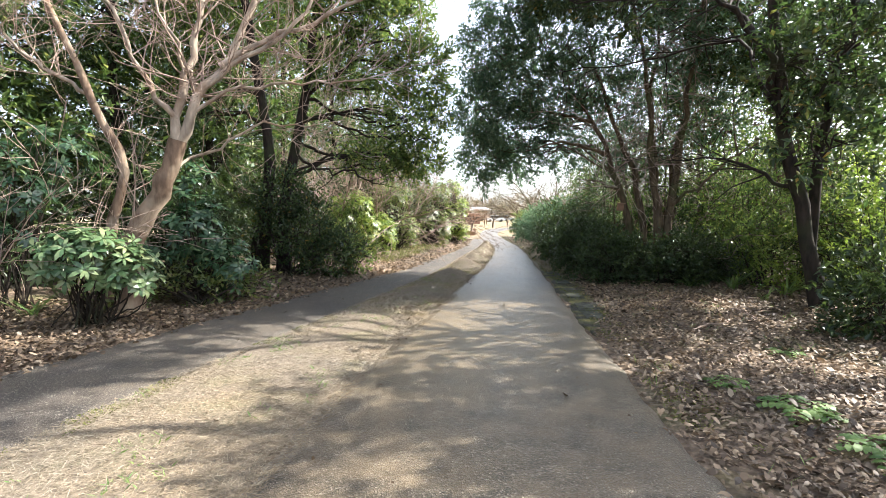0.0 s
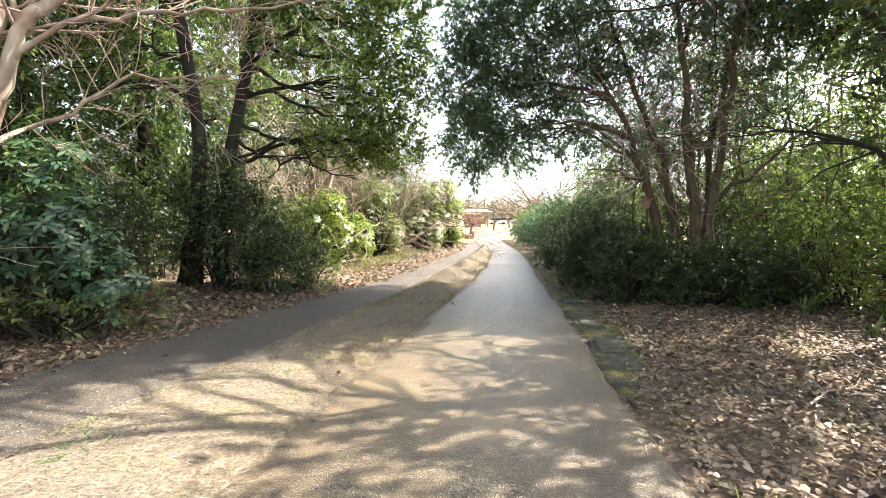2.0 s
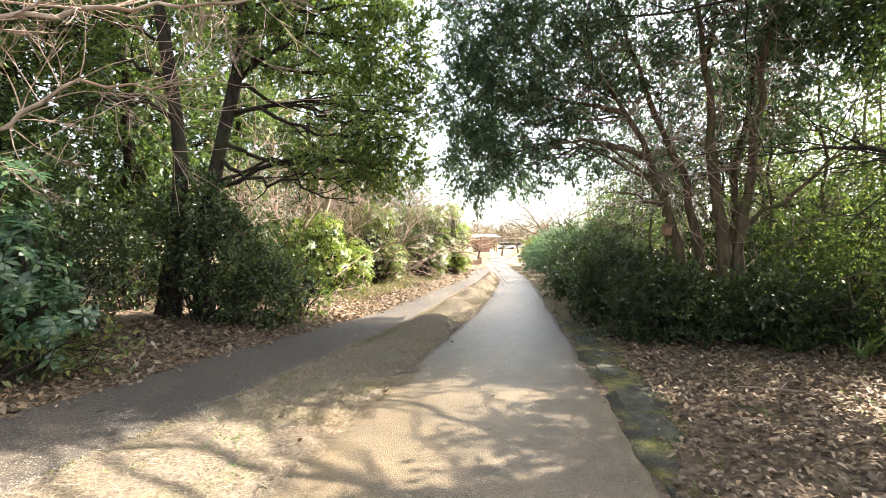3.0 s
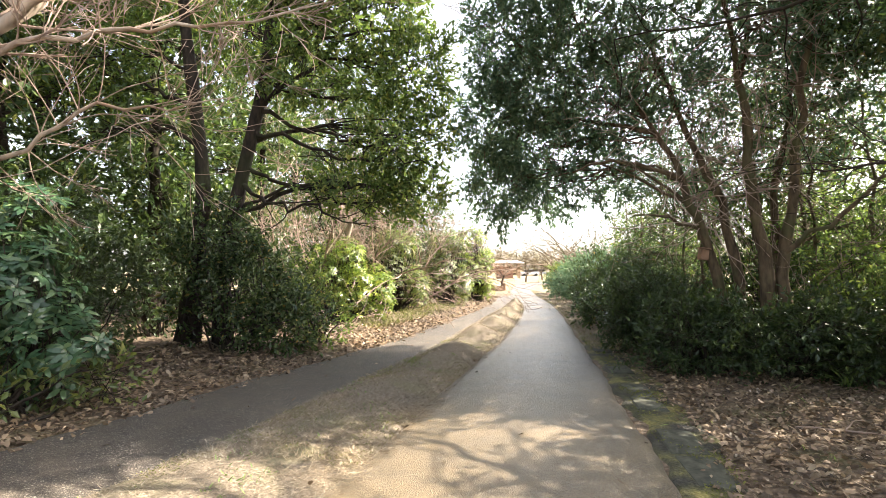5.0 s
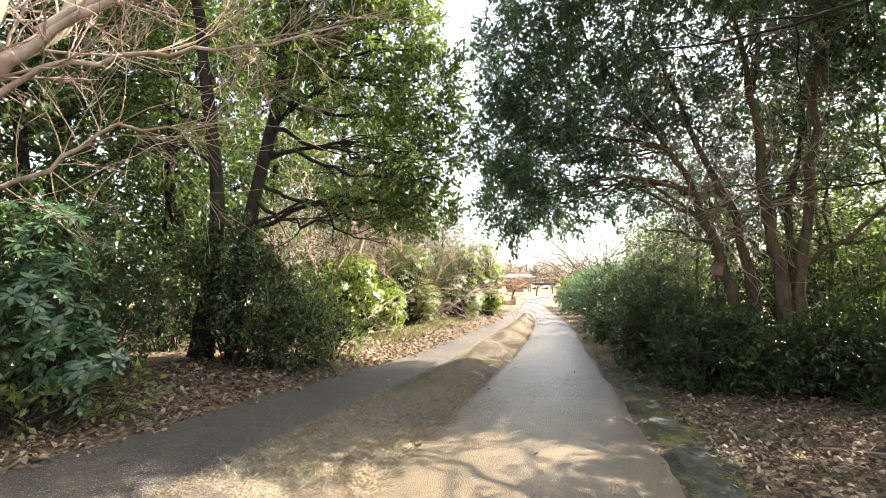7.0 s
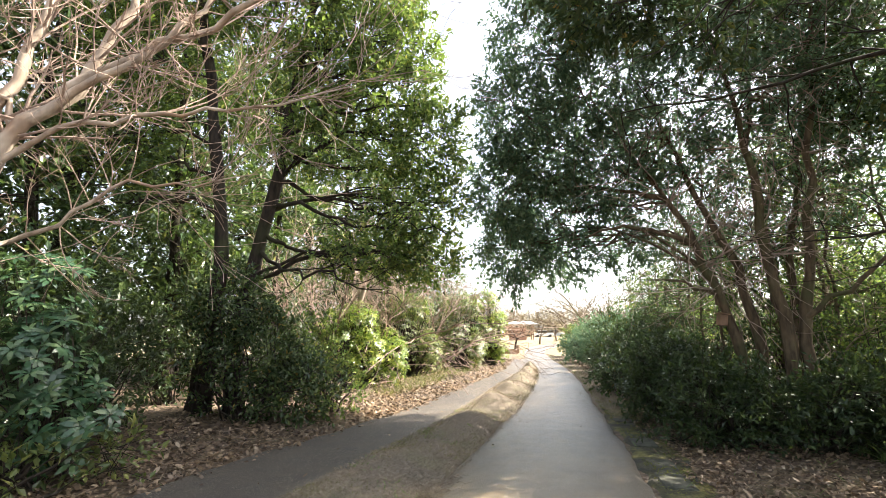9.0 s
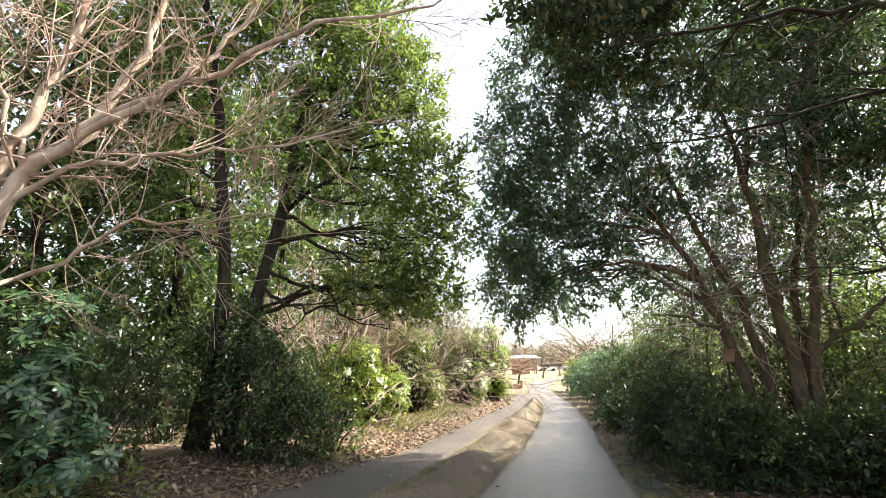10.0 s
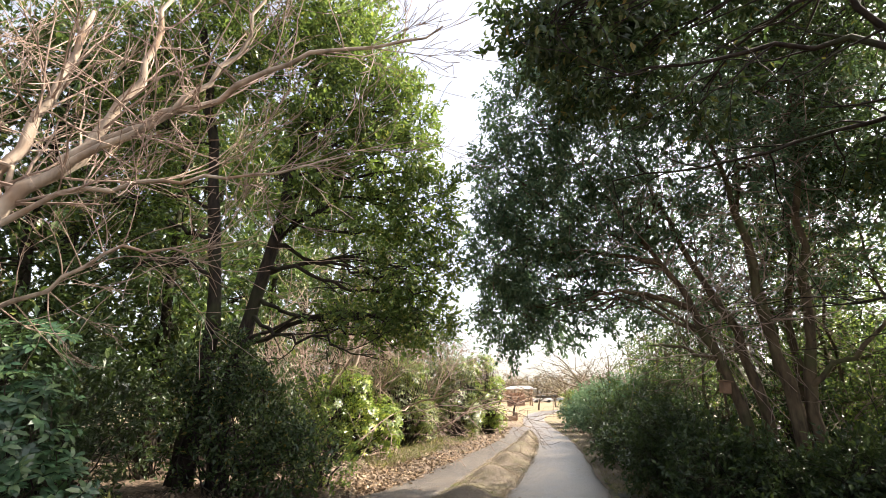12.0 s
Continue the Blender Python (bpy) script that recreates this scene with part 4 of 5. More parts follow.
leafy_crown(big, [t1, t2], [
    ((2.30, 10.04, 6.07), (0.75, 0.8, 0.6), 144), ((1.75, 9.0, 6.15), (0.6, 0.6, 0.45), 90), ((1.25, 9.4, 6.25), (0.35, 0.4, 0.35), 35), ((2.6, 9.4, 6.7), (0.8, 0.7, 0.5), 110), ((3.47, 9.78, 5.42), (0.8, 0.7, 0.4), 45), ((4.3, 11.4, 8.6), (1.2, 1.2, 0.9), 190), ((5.9, 11.3, 7.8), (1.1, 1.0, 0.7), 150),
    ((6.4, 10.9, 9.6), (1.2, 1.2, 0.9), 150), ((5.00, 7.00, 3.60), (0.7, 0.7, 0.6), 60), ((5.60, 7.20, 4.80), (1.0, 0.9, 0.8), 55), ((5.40, 7.20, 2.50), (0.6, 0.5, 0.5), 30), ((6.40, 7.00, 3.00), (0.9, 0.7, 0.7), 55), ((6.60, 6.20, 4.60), (1.1, 1.0, 0.8), 161), ((4.25, 10.17, 8.14), (1.0, 0.9, 0.8), 144),
    # the last two clumps are unseen, added high up to shade the lane
    ((5.9, 10.6, 6.9), (1.0, 0.9, 0.7), 110), ((6.2, 8.3, 3.7), (0.8, 0.7, 0.6), 70), ((7.2, 8.9, 5.2), (0.9, 0.8, 0.7), 130), ((7.4, 9.6, 4.4), (0.9, 0.8, 0.7), 110), ((7.7, 12.4, 6.5), (1.1, 1.0, 0.9), 170), ((7.1, 11.9, 7.9), (1.1, 1.0, 0.9), 170), ((6.2, 12.2, 6.7), (1.0, 0.9, 0.8), 150), ((7.3, 10.7, 4.8), (1.0, 0.9, 0.8), 160), ((6.6, 11.2, 5.2), (0.9, 0.8, 0.7), 130), ((7.4, 10.0, 2.9), (0.8, 0.7, 0.6), 80), ((4.40, 7.60, 8.00), (0.9, 0.9, 0.5), 130), ((4.50, 9.60, 7.90), (0.9, 0.9, 0.5), 130)],
    OAKLEAF, BARK_DARK, 0.135, 13, 0.38, 0.1, 1.35)

# unseen tree added beside the start of the walk to shade the path
shade_tree = thing("unseen_shade_tree", 6.9, 5.3, "unseen evergreen tree added to shade the path", "tree")
st = trunk_part(shade_tree, [(6.9, 5.3, 0), (6.8, 5.3, 2.0), (6.7, 5.3, 4.0), (6.7, 5.6, 6.5), (6.8, 6.3, 9.4)], 0.15, 0.05, BARK_DARK)
leafy_crown(shade_tree, [st], [((5.6, 5.0, 3.9), (0.7, 0.7, 0.6), 110), ((6.2, 5.5, 4.9), (0.8, 0.8, 0.6), 120), ((5.6, 4.2, 4.1), (0.8, 0.7, 0.6), 120), ((6.3, 4.4, 5.0), (0.9, 0.8, 0.6), 120),
                               ((6.9, 5.6, 5.6), (0.9, 0.9, 0.6), 110), ((5.9, 3.5, 4.6), (0.8, 0.7, 0.6), 110),
                               ((5.6, 5.0, 5.9), (0.7, 0.7, 0.5), 100), ((5.9, 6.1, 6.2), (0.7, 0.7, 0.5), 100), ((5.9, 6.2, 9.7), (0.8, 1.0, 0.6), 130), ((6.0, 7.6, 9.8), (0.8, 0.9, 0.6), 110), ((5.5, 5.0, 9.6), (0.7, 0.9, 0.5), 100)], DARKLEAF, BARK_DARK, 0.13, 13, 0.38)

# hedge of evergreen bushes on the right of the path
# far bushes get bluish leaves: the sky's sheen put into their colour
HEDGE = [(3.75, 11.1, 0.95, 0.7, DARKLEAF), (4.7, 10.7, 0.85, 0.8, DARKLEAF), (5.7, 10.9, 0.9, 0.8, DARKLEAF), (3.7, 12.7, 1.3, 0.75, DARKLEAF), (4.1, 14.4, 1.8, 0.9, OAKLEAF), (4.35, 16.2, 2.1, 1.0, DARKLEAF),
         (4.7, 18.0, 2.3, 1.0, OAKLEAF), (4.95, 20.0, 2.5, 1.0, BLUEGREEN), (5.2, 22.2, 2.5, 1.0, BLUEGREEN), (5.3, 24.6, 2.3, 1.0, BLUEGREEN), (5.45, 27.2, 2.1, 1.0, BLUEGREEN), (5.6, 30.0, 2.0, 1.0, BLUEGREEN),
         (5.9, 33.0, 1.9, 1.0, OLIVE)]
for x, y, h, w, mat in HEDGE:
    x, h = (x, h * 0.95) if y < 14 else (x - 0.3, h * 0.8)
    tufts = [((x, y, h * 0.4), (w * 0.75, 0.8, h * 0.36), 80), ((x + 0.25, y + 0.2, h * 0.72), (w * 0.65, 0.7, h * 0.26), 55)]
    for _ in range(10):
        a, z, r = rng.uniform(0, 2 * math.pi), rng.uniform(0.22, 1.0), rng.uniform(0.22, 0.46)
        reach = 0.95 - 0.45 * z
        tufts.append(((x + math.cos(a) * w * reach, y + math.sin(a) * 0.95 * reach, h * z), (r, r, r * 0.75), int(75 * r)))
    shrub("hedge_bush", x, y, tufts, mat, "dense dark evergreen bush lining the path", 0.085 if y < 20 else 0.12, 13, 0.26, group="bushes lining the path", stems=3, density=1.5 if y < 20 else 1.0)

# shrubs at the edge of the right-hand wood, backlight painted as pale yellow-green leaves
shrub("backlit_shrub", 7.1, 8.9, [((6.9, 8.8, 1.2), (0.75, 0.5, 0.6), 110), ((7.6, 8.9, 1.8), (0.7, 0.5, 0.6), 90), ((6.3, 9.2, 0.7), (0.5, 0.4, 0.45), 60)], YELLOWGREEN, "pale green shrub with leaves lit from behind", 0.1, 9, 0.28, group="backlit shrubs")
shrub("backlit_shrub", 6.3, 7.3, [((6.2, 7.2, 1.0), (0.45, 0.4, 0.4), 45), ((6.5, 7.4, 1.7), (0.5, 0.4, 0.4), 45)], YELLOWGREEN, "pale green shrub beside the dark trunk", 0.1, 9, 0.28, group="backlit shrubs")

# understorey of the right-hand wood: saplings and leafy shrubs, repeated
def sapling(label, mat, x, y, h, lean, leaf=0.085):
    root = thing("sapling", x, y, label, "sapling", "saplings in the wood")
    z = root.location.z
    p, r = trunk_part(root, [(x, y, z - 0.05), (x + lean * 0.3, y, z + h * 0.35), (x + lean * 0.5, y + 0.1, z + h * 0.7), (x + lean, y, z + h)], 0.045, 0.012, BARK_GREY, 12, "trunk", 0.03, 6)
    leafy_crown(root, [(p, r)], [((x + lean * 0.6 + rng.normal(0, 0.5), y + rng.normal(0, 0.5), z + h * f), (0.75, 0.75, 0.5), 50) for f in (0.25, 0.4, 0.55, 0.7, 0.85, 1.0)], mat, BARK_GREY, leaf, 10, 0.3)
    return root


protos = [sapling("slender evergreen sapling with sparse leaves", EVERGREEN, 7.2, 10.2, 4.2, 0.4),
          sapling("slender sapling with sunlit green leaves", EVERGREEN, 8.4, 12.4, 4.6, -0.4),
          sapling("thin dark sapling among the trees", OAKLEAF, 6.7, 13.4, 5.0, 0.3)]
undergrowth = [shrub("understorey_shrub", 7.0, 8.9, [((7.0, 8.9, 0.7), (0.9, 0.7, 0.6), 170), ((7.3, 9.0, 1.5), (0.8, 0.7, 0.6), 140)], OAKLEAF, "leafy evergreen shrub under the trees", 0.09, group="understorey shrubs"),
               shrub("understorey_shrub", 8.0, 10.8, [((8.0, 10.8, 0.8), (1.0, 0.8, 0.7), 170), ((8.2, 11.0, 1.8), (0.8, 0.8, 0.7), 140)], EVERGREEN, "dark green shrub under the trees", 0.09, group="understorey shrubs")]


def again(proto, x, y, turn, s):
    m = pose(x, y, hgt(x, y) - 0.02, 0, 0, turn) @ Matrix.Scale(s, 4)
    return copy_thing(proto, m)


for x, y, s in ((4.9, 13.4, 0.8), (5.1, 15.0, 0.85), (5.3, 16.9, 0.85), (5.6, 19.0, 0.85), (5.9, 21.2, 0.8)):
    again(protos[2], x, y, 70 * x + 40 * y, s)
for k, (x, y, s) in enumerate([(9.6, 10.4, 0.95), (8.8, 13.6, 1.2), (7.4, 12.6, 1.05), (6.0, 13.6, 0.95), (7.2, 14.2, 1.15), (6.6, 14.6, 1.1), (8.0, 15.4, 1.2), (10.8, 14.4, 1.2), (6.4, 16.6, 0.95), (9.4, 17.4, 1.2),
                               (7.6, 18.4, 0.9), (8.2, 5.0, 1.0), (8.4, 11.6, 1.0), (5.9, 15.8, 0.85), (5.9, 17.8, 0.85), (6.2, 19.8, 0.8), (6.5, 22.2, 0.75), (6.4, 24.6, 0.7)]):
    again(protos[k % 3], x, y, 70 * k, s)
for k, (x, y, s) in enumerate([(8.3, 7.9, 1.0), (6.2, 9.9, 0.8), (9.4, 9.8, 0.9), (6.6, 12.0, 0.9), (8.2, 13.4, 1.0), (10.6, 12.8, 1.1), (6.4, 14.6, 1.1), (9.6, 16.4, 1.3), (6.6, 6.4, 0.8), (7.6, 6.0, 1.1),
                               (6.2, 19.4, 1.3), (7.0, 22.4, 1.4), (10.4, 19.8, 1.7), (7.6, 27.0, 1.5), (9.4, 25.0, 1.7), (7.6, 9.6, 0.9), (6.0, 13.2, 1.0), (6.7, 10.9, 0.9)]):
    again(undergrowth[k % 2], x, y, 55 * k + 20, s)

# the wood on the left: dark trees, bushes and saplings behind the edge
wood_tree = thing("wood_tree", -7.2, 11.4, "dark evergreen tree of the dense wood", "tree", "trees of the wood", z=0.1)
w1 = trunk_part(wood_tree, [(-7.2, 11.4, 0), (-7.1, 11.4, 2), (-7.3, 11.4, 4.5), (-7.2, 11.5, 7.5)], 0.14, 0.05, BARK_DARK)
leafy_crown(wood_tree, [w1], [((-7.2 + a, 11.4 + b, z), (1.15, 1.1, 0.85), n) for a, b, z, n in ((0.9, -0.5, 2.3, 150), (-0.9, -0.3, 2.6, 150), (0.2, -0.9, 3.6, 160), (1.1, 0.2, 4.4, 160), (-1.0, 0.1, 4.8, 160), (0.1, -0.6, 5.8, 170), (0.8, 0, 7.0, 160), (-0.7, -0.2, 7.4, 160), (0, 0.1, 8.4, 150))], SHADED_WOODLEAF, BARK_DARK, 0.155, 12, 0.4, 0.0, 0.58)
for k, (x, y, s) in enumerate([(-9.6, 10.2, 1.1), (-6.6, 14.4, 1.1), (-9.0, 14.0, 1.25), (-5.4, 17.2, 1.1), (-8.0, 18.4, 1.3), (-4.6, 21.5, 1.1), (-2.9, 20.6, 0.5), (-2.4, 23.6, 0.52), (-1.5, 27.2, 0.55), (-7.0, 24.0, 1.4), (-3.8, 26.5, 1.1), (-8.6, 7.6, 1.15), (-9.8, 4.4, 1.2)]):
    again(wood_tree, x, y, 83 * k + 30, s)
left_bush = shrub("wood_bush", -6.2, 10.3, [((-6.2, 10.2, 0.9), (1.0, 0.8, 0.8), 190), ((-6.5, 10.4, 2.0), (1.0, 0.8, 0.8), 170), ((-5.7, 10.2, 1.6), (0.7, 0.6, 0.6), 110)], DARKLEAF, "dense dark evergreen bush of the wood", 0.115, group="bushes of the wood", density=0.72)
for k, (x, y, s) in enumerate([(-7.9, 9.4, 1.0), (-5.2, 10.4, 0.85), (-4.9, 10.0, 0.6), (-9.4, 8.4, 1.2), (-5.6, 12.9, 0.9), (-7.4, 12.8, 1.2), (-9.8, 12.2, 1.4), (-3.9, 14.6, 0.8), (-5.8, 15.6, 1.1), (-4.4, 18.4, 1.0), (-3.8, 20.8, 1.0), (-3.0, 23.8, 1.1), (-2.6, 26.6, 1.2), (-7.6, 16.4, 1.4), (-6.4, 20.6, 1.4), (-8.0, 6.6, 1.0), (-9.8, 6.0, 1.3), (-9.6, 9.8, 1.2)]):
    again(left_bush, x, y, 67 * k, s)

# depth of the wood behind: crowns too dense to tell apart
# added to block skylight, its dark leaves painting in the wood's unlit interior
def wood_mass(name, spots, label):
    s = Shape()
    for x, y, h in spots:
        for j in range(5):
            f = (j + 0.6) / 5
            sprays(s, (x + rng.normal(0, 0.5), y + rng.normal(0, 0.5), h * f), (1.7, 1.7, h * 0.16), 70, 9, 0.22, 0.5)
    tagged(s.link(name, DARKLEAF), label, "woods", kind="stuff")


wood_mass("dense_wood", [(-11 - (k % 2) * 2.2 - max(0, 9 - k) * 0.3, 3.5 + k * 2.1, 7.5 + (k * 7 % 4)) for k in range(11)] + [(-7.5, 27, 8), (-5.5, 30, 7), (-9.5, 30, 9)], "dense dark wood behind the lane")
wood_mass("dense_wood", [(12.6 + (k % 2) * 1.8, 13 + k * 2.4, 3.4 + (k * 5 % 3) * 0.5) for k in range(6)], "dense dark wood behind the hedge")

# bare grey saplings seen between the evergreens
bare_sapling = thing("bare_sapling", -3.6, 17.6, "thin bare grey sapling in the wood", "sapling", "bare saplings")
bs = Shape()
zb = bare_sapling.location.z
for _ in range(5):
    grow(bs, (-3.6 + rng.normal(0, 0.25), 17.6 + rng.normal(0, 0.25), zb - 0.05), (rng.normal(0, 0.6), rng.normal(0, 0.5), 1), rng.uniform(2.4, 3.8), 0.03, 3, 0.85, 0.05, 0.15, (3, 6), None, 0.004)
local(bare_sapling, bs).link("stem", TWIG, bare_sapling, kind="stuff")
for k, (x, y, s) in enumerate([(-2.7, 18.4, 0.9), (-1.9, 21.2, 0.9), (-1.4, 24.2, 0.95), (-4.8, 19.4, 1.1), (6.4, 13.0, 0.8), (-3.0, 19.6, 1.2), (-2.2, 20.4, 1.15), (-1.7, 22.8, 1.15), (-3.9, 16.2, 1.1)]):
    again(bare_sapling, x, y, 49 * k, s)

pole = thing("leaning_dead_trunk", -3.1, 16.9, "pale cut dead trunk leaning in the shrubs", "trunk")
ps = Shape()
tube(ps, curve_pts([(-3.3, 16.9, 0.1), (-3.05, 16.9, 1.6), (-2.75, 16.8, 2.75)], 10, 0.01), np.linspace(0.075, 0.06, 10), 9)
local(pole, ps).link("wood", BARK_PALE, pole, smooth=True)

# ferns and strap-leaved grass on the right
def fern(x, y, n, length, label):
    root = thing("fern", x, y, label, "fern", "ferns on the forest floor")
    s = Shape()
    for k in range(n):
        a = 2 * math.pi * k / n + rng.uniform(0, 0.5)
        out = np.array([math.cos(a), math.sin(a), 0])
        m = 7
        u = np.linspace(0.12, 1, m)[:, None]
        p = out * u * length + np.array([0, 0, 1]) * (length * 0.7 * u - length * 0.75 * u**2)
        side = np.array([-out[1], out[0], 0])
        for sgn in (1, -1):
            w = np.repeat((side * sgn + out * 0.45)[None], m, 0)
            ln = length * 0.32 * np.sin(np.pi * np.clip(u[:, 0] * 0.9 + 0.1, 0, 1)) + 0.012
            leaves(s, p, w, np.tile([0, 0, 1.0], (m, 1)) + rng.normal(0, 0.1, (m, 3)), ln, np.full(m, length * 0.17), 0.1, 0.2)
    s.link("frond", FERN, root, kind="stuff")
    return root


fern(2.62, 3.85, 7, 0.3, "small green fern among fallen leaves")
fern(2.68, 3.15, 7, 0.3, "bright green fern among fallen leaves")
fern(2.45, 4.5, 6, 0.22, "small dark fern among fallen leaves")
fern(3.6, 5.4, 6, 0.2, "small fern in the leaf litter")


def strap_grass(x, y, n, length, label):
    root = thing("grass_tuft", x, y, label, "grass", "strap-leaved tufts")
    s = Shape()
    a = rng.uniform(0, 2 * np.pi, n)
    way = np.stack([np.cos(a) * 0.6, np.sin(a) * 0.6, rng.uniform(0.5, 1.4, n)], -1)
    ln = length * rng.uniform(0.6, 1.2, n)
    leaves(s, rng.normal(0, 0.04, (n, 3)) * (1, 1, 0.1), way, np.stack([-np.cos(a), -np.sin(a), np.full(n, 0.6)], -1), ln, np.full(n, 0.03), 0.2, 0.35)
    s.link("blade", GREEN_BLADE, root, kind="stuff")


for x, y, n, l in ((5.5, 9.6, 26, 0.5), (4.9, 10.0, 14, 0.38), (5.9, 8.7, 20, 0.45), (6.4, 8.3, 22, 0.5), (6.0, 7.2, 16, 0.45), (5.2, 8.2, 12, 0.3), (-5.6, 6.9, 24, 0.45), (-6.4, 6.6, 26, 0.5)):
    strap_grass(x, y, n, l, "yellow-green strap-leaved grass tuft at the wood edge")
shrub("needle_shrub", 5.0, 5.9, [((5.05, 5.9, 0.5), (0.5, 0.5, 0.45), 200)], DARKLEAF, "drooping dark green low shrub", 0.1, 14, 0.3, density=1.0)


# ---- roadside drain ----
drain = tagged(new("roadside_drain"), "mossy concrete drain edging beside the path", "drain", kind="structure")
slab_shapes = []
for k in range(3):
    bm = bmesh.new()
    bmesh.ops.create_cube(bm, size=1.0)
    bmesh.ops.scale(bm, vec=(0.31, 0.57, 0.08), verts=bm.verts)
    bmesh.ops.bevel(bm, geom=list(bm.edges), offset=0.012, segments=1, affect="EDGES")
    for v in bm.verts:
        v.co += Vector((noise.noise(v.co * 5 + Vector((k, 0, 0))) * 0.015, noise.noise(v.co * 4 + Vector((0, k, 0))) * 0.015, 0))
    me = bpy.data.meshes.new("slab")
    bm.to_mesh(me)
    bm.free()
    me.materials.append(CONCRETE)
    slab_shapes.append(me)
for i in range(20):
    y = 7.6 + i * 0.6
    x = float(road_right(y)) + 0.24
    ob = new("slab", slab_shapes[i % 3])
    ob.parent = drain
    ob.location = (x, y, hgt(x, y) - 0.033 + 0.012 * math.sin(i * 2.3))
    ob.rotation_euler = (radians(1.2 * math.sin(i * 1.7)), radians(2 * math.sin(i * 2.9)), math.atan2(-(float(road_right(y + 0.5)) - float(road_right(y - 0.5))), 1.0))


# ---- beyond the wood ----
def box(shape_bm, size, at, bevel=0.0):
    r = bmesh.ops.create_cube(shape_bm, size=1.0, matrix=Matrix.Translation(at) @ Matrix.Diagonal((*size, 1)))
    if bevel:
        edges = list({e for v in r["verts"] for e in v.link_edges})
        bmesh.ops.bevel(shape_bm, geom=edges, offset=bevel, segments=2, affect="EDGES")


def part(name, bm, mat, parent, label=""):
    me = bpy.data.meshes.new(name)
    bm.to_mesh(me)
    bm.free()
    me.materials.append(mat)
    ob = new(name, me)
    ob.parent = parent
    if label:
        tagged(ob, label)
    return ob


# small brown box fixed to one of the slender trunks
nest = tagged(new("nest_box"), "small weathered brown box fixed to a slender trunk", "box")
nest.matrix_basis = pose(4.17, 11.95, 1.68, 0, 8, 12)
bm = bmesh.new()
box(bm, (0.13, 0.11, 0.17), (0, 0, 0), 0.008)
part("body", bm, WOOD, nest)
bm = bmesh.new()
box(bm, (0.16, 0.15, 0.018), (0, -0.01, 0.096), 0.004)
part("lid", bm, WOOD, nest)

# dry sticks lying on the leaves
def stick(x, y, turn, length, r):
    root = thing("fallen_stick", x, y, "dry grey stick lying on fallen leaves", "stick", "fallen sticks")
    s = Shape()
    p = np.array([[-length / 2, 0, 0.02], [-length / 6, 0.03, 0.035], [length / 5, -0.02, 0.03], [length / 2, 0.04, 0.05]])
    tube(s, curve_pts(p, 9, 0.006), np.linspace(r, r * 0.4, 9), 5)
    tube(s, curve_pts([p[1], p[1] + np.array([0.1, 0.12, 0.05]), p[1] + np.array([0.2, 0.2, 0.04])], 5, 0.004), np.linspace(r * 0.6, r * 0.3, 5), 4)
    s.link("wood", TWIG, root)
    root.rotation_euler = (0, 0, radians(turn))


for x, y, a, l, r in ((3.4, 6.4, 30, 0.9, 0.01), (4.3, 7.2, 75, 0.7, 0.012), (3.9, 8.3, -20, 1.1, 0.011), (4.8, 6.6, 120, 0.8, 0.009), (3.0, 5.2, 55, 0.5, 0.008), (5.2, 8.4, 10, 1.2, 0.014), (-4.4, 9.4, 15, 0.9, 0.012), (-3.2, 11.0, -35, 1.3, 0.012), (-4.6, 11.2, 60, 0.8, 0.01), (6.0, 8.0, 100, 1.4, 0.012)):
    stick(x, y, a, l, r)

# park shelter with a pale roof
shelter = tagged(new("park_shelter"), "small park shelter with pale roof and reddish walls", "shelter")
shelter.location = (5.5, 82, 0)
bm = bmesh.new()
bmesh.ops.create_cone(bm, cap_ends=True, segments=4, radius1=3.6, radius2=1.9, depth=0.42, matrix=Matrix.Translation((0, 0, 2.63)) @ Matrix.Rotation(radians(45), 4, "Z"))
box(bm, (4.0, 4.0, 0.14), (0, 0, 2.35), 0.03)
part("roof", bm, ROOF, shelter, "pale sheet roof")
for x in (-1.7, 1.7):
    for y in (-1.7, 1.7):
        bm = bmesh.new()
        box(bm, (0.16, 0.16, 2.3), (x, y, 1.15), 0.02)
        part("post", bm, WOOD, shelter)
bm = bmesh.new()
box(bm, (2.6, 0.2, 1.9), (-0.4, 1.1, 0.95), 0.02)
part("wall", bm, BRICK, shelter)


def parked_car(x, y, turn, paint, label):
    root = tagged(new("parked_car"), label, "car", "cars by the lawn")
    root.matrix_basis = pose(x, y, 0, 0, 0, turn)
    bm = bmesh.new()
    box(bm, (4.2, 1.7, 0.62), (0, 0, 0.6), 0.16)
    part("body", bm, paint, root)
    bm = bmesh.new()
    box(bm, (2.5, 1.5, 0.6), (-0.25, 0, 1.15), 0.22)
    part("cabin", bm, GLASS_DARK, root)
    bm = bmesh.new()
    box(bm, (1.9, 1.4, 0.08), (-0.25, 0, 1.46), 0.03)
    part("roof", bm, paint, root)
    for wx in (-1.3, 1.3):
        for wy in (-0.78, 0.78):
            bm = bmesh.new()
            bmesh.ops.create_cone(bm, cap_ends=True, segments=20, radius1=0.32, radius2=0.32, depth=0.2, matrix=Matrix.Translation((wx, wy, 0.32)) @ Matrix.Rotation(radians(90), 4, "X"))
            bmesh.ops.bevel(bm, geom=[e for e in bm.edges if e.calc_face_angle(0) > 1.0], offset=0.04, segments=2, affect="EDGES")
            part("wheel", bm, RUBBER, root)
    return root


parked_car(12.0, 112, 8, CAR_WHITE, "white car parked beyond the lawn")
parked_car(15.0, 116, -6, CAR_GREY, "silver car parked beyond the lawn")
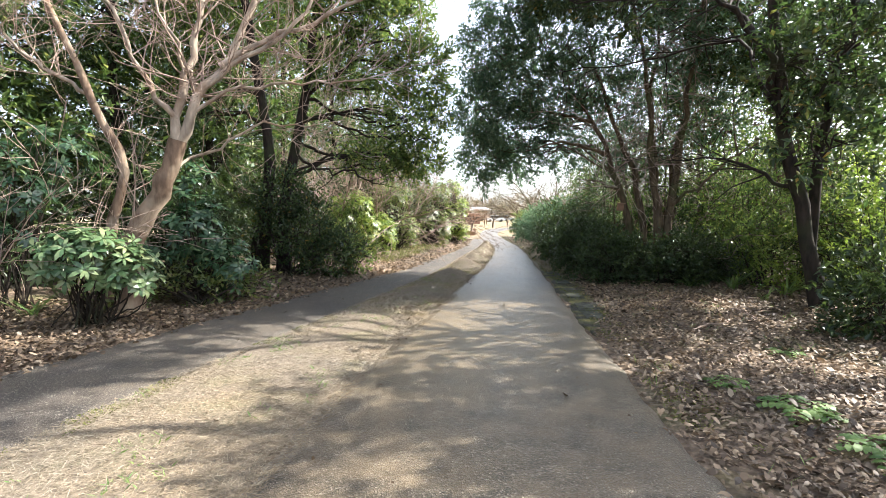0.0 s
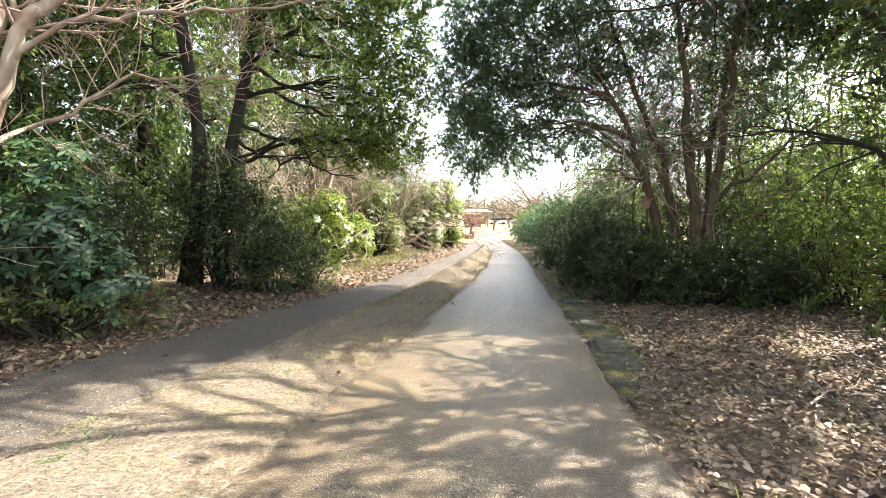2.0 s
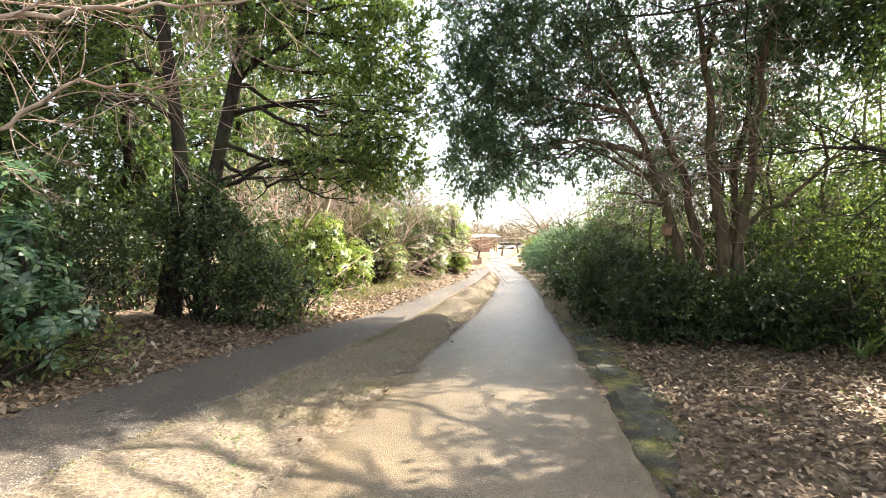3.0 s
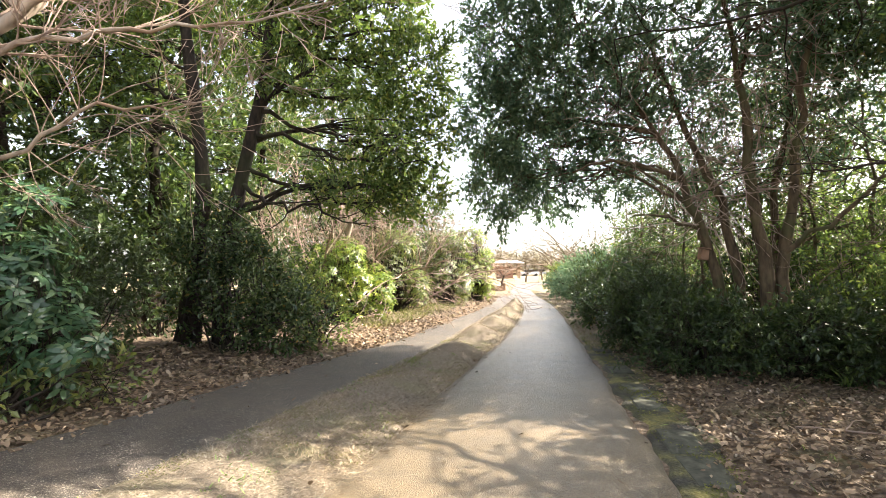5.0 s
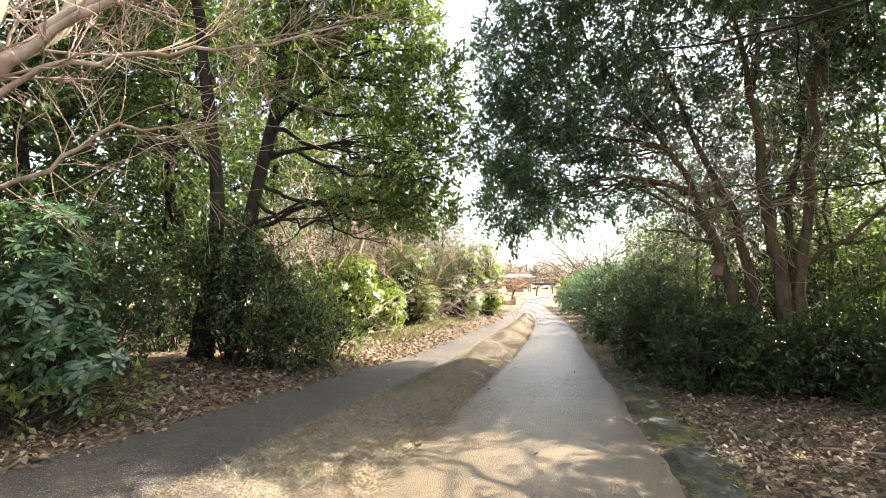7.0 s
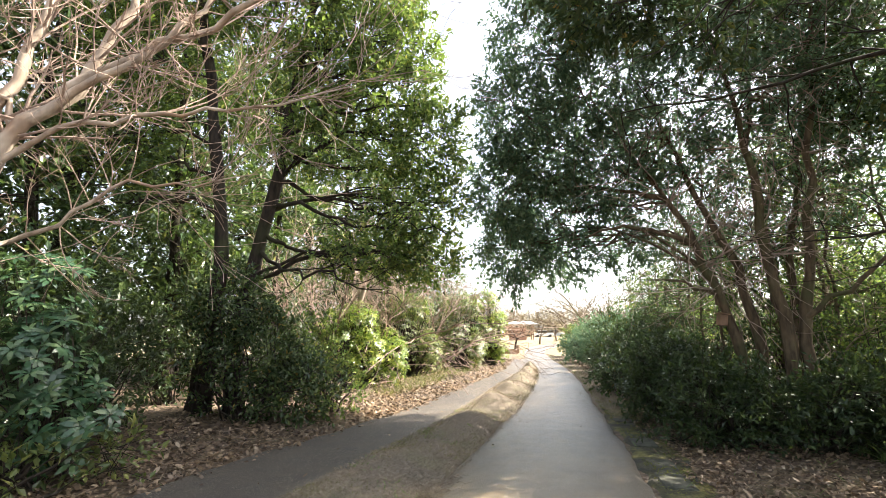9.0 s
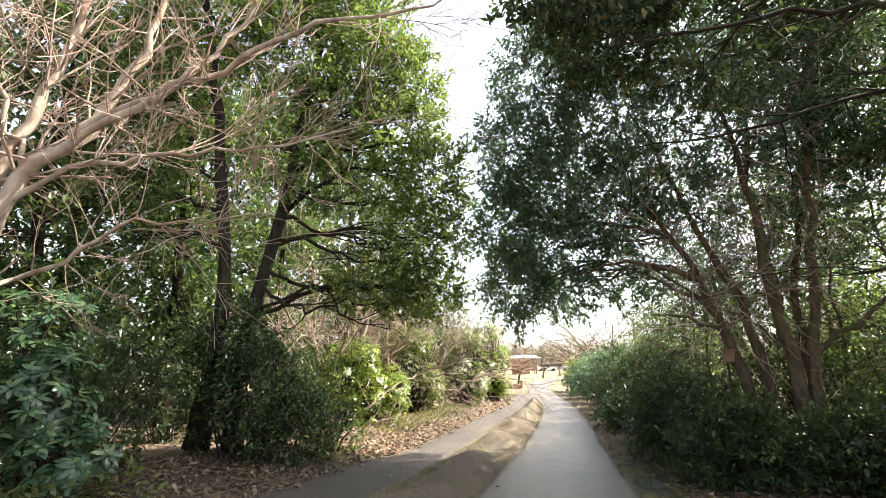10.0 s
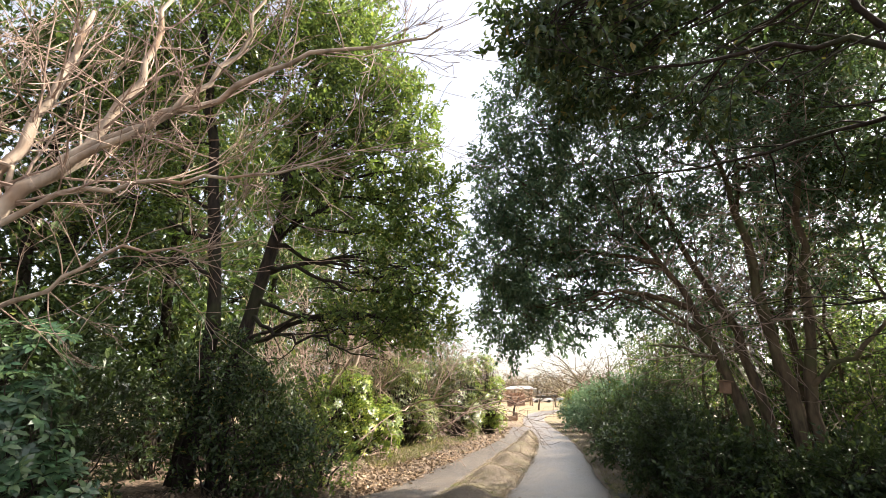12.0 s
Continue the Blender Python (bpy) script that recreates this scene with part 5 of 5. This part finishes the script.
parked_car(18.6, 113, 4, CAR_WHITE, "white car parked beside the lawn")

# raised timber beds on the lawn
def timber_bed(x, y, l, w, turn):
    root = tagged(new("timber_bed"), "low raised bed edged with weathered brown timber", "planter", "beds on the lawn")
    root.matrix_basis = pose(x, y, 0, 0, 0, turn)
    for dx, dy, sx, sy in ((0, -w / 2, l, 0.14), (0, w / 2, l, 0.14), (-l / 2, 0, 0.14, w - 0.15), (l / 2, 0, 0.14, w - 0.15)):
        bm = bmesh.new()
        box(bm, (sx, sy, 0.28), (dx, dy, 0.13), 0.02)
        part("beam", bm, WOOD, root)
    bm = bmesh.new()
    box(bm, (l - 0.16, w - 0.16, 0.16), (0, 0, 0.1))
    part("soil", bm, SOIL, root)


timber_bed(1.35, 38.0, 2.0, 1.4, 4)
timber_bed(0.6, 42.5, 2.6, 1.6, 3)

stump = thing("bollard", 2.5, 38.6, "short dark timber bollard on the lawn", "bollard", z=0)
bs2 = Shape()
tube(bs2, [(2.5, 38.6, 0), (2.5, 38.6, 0.05), (2.5, 38.6, 0.42), (2.5, 38.6, 0.5), (2.5, 38.6, 0.5)], [0.1, 0.12, 0.12, 0.1, 0.001], 10)
local(stump, bs2).link("post", WOOD, stump, smooth=True)


def lawn_tree(x, y, h, spread, leafy, label, seed_twigs=2):
    root = thing("lawn_tree", x, y, label, "tree", "small trees on the lawn", z=0)
    s, tips = Shape(), []
    top = np.array([x + 0.15, y, h * 0.35])
    tube(s, curve_pts([(x, y, -0.02), (x + 0.05, y, h * 0.2), top], 6), np.linspace(0.045, 0.03, 6) * h, 7)
    for k in range(7):
        a = 2 * math.pi * k / 7
        grow(s, top, (math.cos(a) * spread, math.sin(a) * spread, 1.0), h * 0.62, 0.016 * h, seed_twigs, 0.8, 0.0, 0.15, (3, 5), tips, 0.006)
    local(root, s).link("branch", BARK_GREY if not leafy else BARK_DARK, root, kind="stuff")
    if leafy:
        f = Shape()
        p = np.array([t for t, _ in tips])
        p = np.repeat(p, 16, 0) + rng.normal(0, 0.12, (len(p) * 16, 3))
        flat_leaves(f, p, rng.normal(0, 1, p.shape), np.array([0, 0, 1.0]) + rng.normal(0, 0.6, p.shape), np.full(len(p), 0.075), np.full(len(p), 0.035))
        local(root, f).link("foliage", RED_LEAF, root, "russet withered leaves", kind="stuff")
    return root


lawn_tree(2.7, 46, 2.3, 1.4, True, "small tree with russet withered leaves on the lawn")
lawn_tree(0.9, 47, 2.1, 0.9, True, "russet small tree beside the timber beds")
lt = lawn_tree(6.1, 60, 2.6, 0.9, False, "small bare tree on the dry lawn")
copy_thing(lt, pose(9.5, 72, 0, 0, 0, 130))
copy_thing(lt, pose(1.5, 66, 0, 0, 0, 60))

# wide bare cherry trees at the lawn's edge
def spreading_tree(x, y, h, label):
    root = thing("spreading_bare_tree", x, y, label, "tree", "bare trees at the lawn edge", z=0)
    s = Shape()
    top = np.array([x, y, 1.3])
    tube(s, curve_pts([(x, y, -0.02), (x, y, 0.7), top], 6), np.linspace(0.26, 0.19, 6), 9)
    for k in range(7):
        a = 2 * math.pi * k / 7 + 0.2
        grow(s, top, (math.cos(a) * 1.3, math.sin(a) * 1.3, 0.55 + 0.3 * (k % 3)), h * 0.95, 0.075, 3, 0.7, -0.05, 0.13, (3, 5), None, 0.006, 4)
    local(root, s).link("branch", BARK_GREY, root, kind="stuff")
    return root


cherry = spreading_tree(-1.6, 39.5, 4.2, "wide-spreading bare tree at the lawn edge")
for x, y, k, s in ((8.6, 42, 40, 1.0), (11.5, 50, 120, 1.1), (9.0, 58, 200, 1.0), (14.5, 62, 310, 1.1), (-6.5, 48, 80, 1.2), (-9, 60, 20, 1.2), (12, 75, 260, 1.1)):
    copy_thing(cherry, pose(x, y, 0, 0, 0, k) @ Matrix.Scale(s, 4))

# far wood: one mass of crowns and stems beyond the lawn
far_leaf, far_stem = Shape(), Shape()
for k in range(46):
    a = -70 + k * 3.2
    for row in range(2):
        x, y, h = a + rng.normal(0, 1.2), 118 + row * 9 + rng.normal(0, 3) + abs(a) * 0.15, rng.uniform(4.5, 7.5)
        tube(far_stem, [(x, y, -0.2), (x + 0.2, y, h * 0.5), (x, y, h * 0.9)], [0.22, 0.16, 0.06], 6)
        for j in range(4):
            sprays(far_leaf, (x + rng.normal(0, 1.3), y + rng.normal(0, 1), h * rng.uniform(0.35, 0.9)), (1.9, 1.6, 1.4), 18, 6, 0.5, 0.8)
tagged(far_leaf.link("far_woods", FAR_WOOD), "brown bare far wood beyond the lawn", "woods", kind="stuff")
tagged(far_stem.link("far_trunks", BARK_GREY), "trunks of the far wood", "woods", kind="stuff")
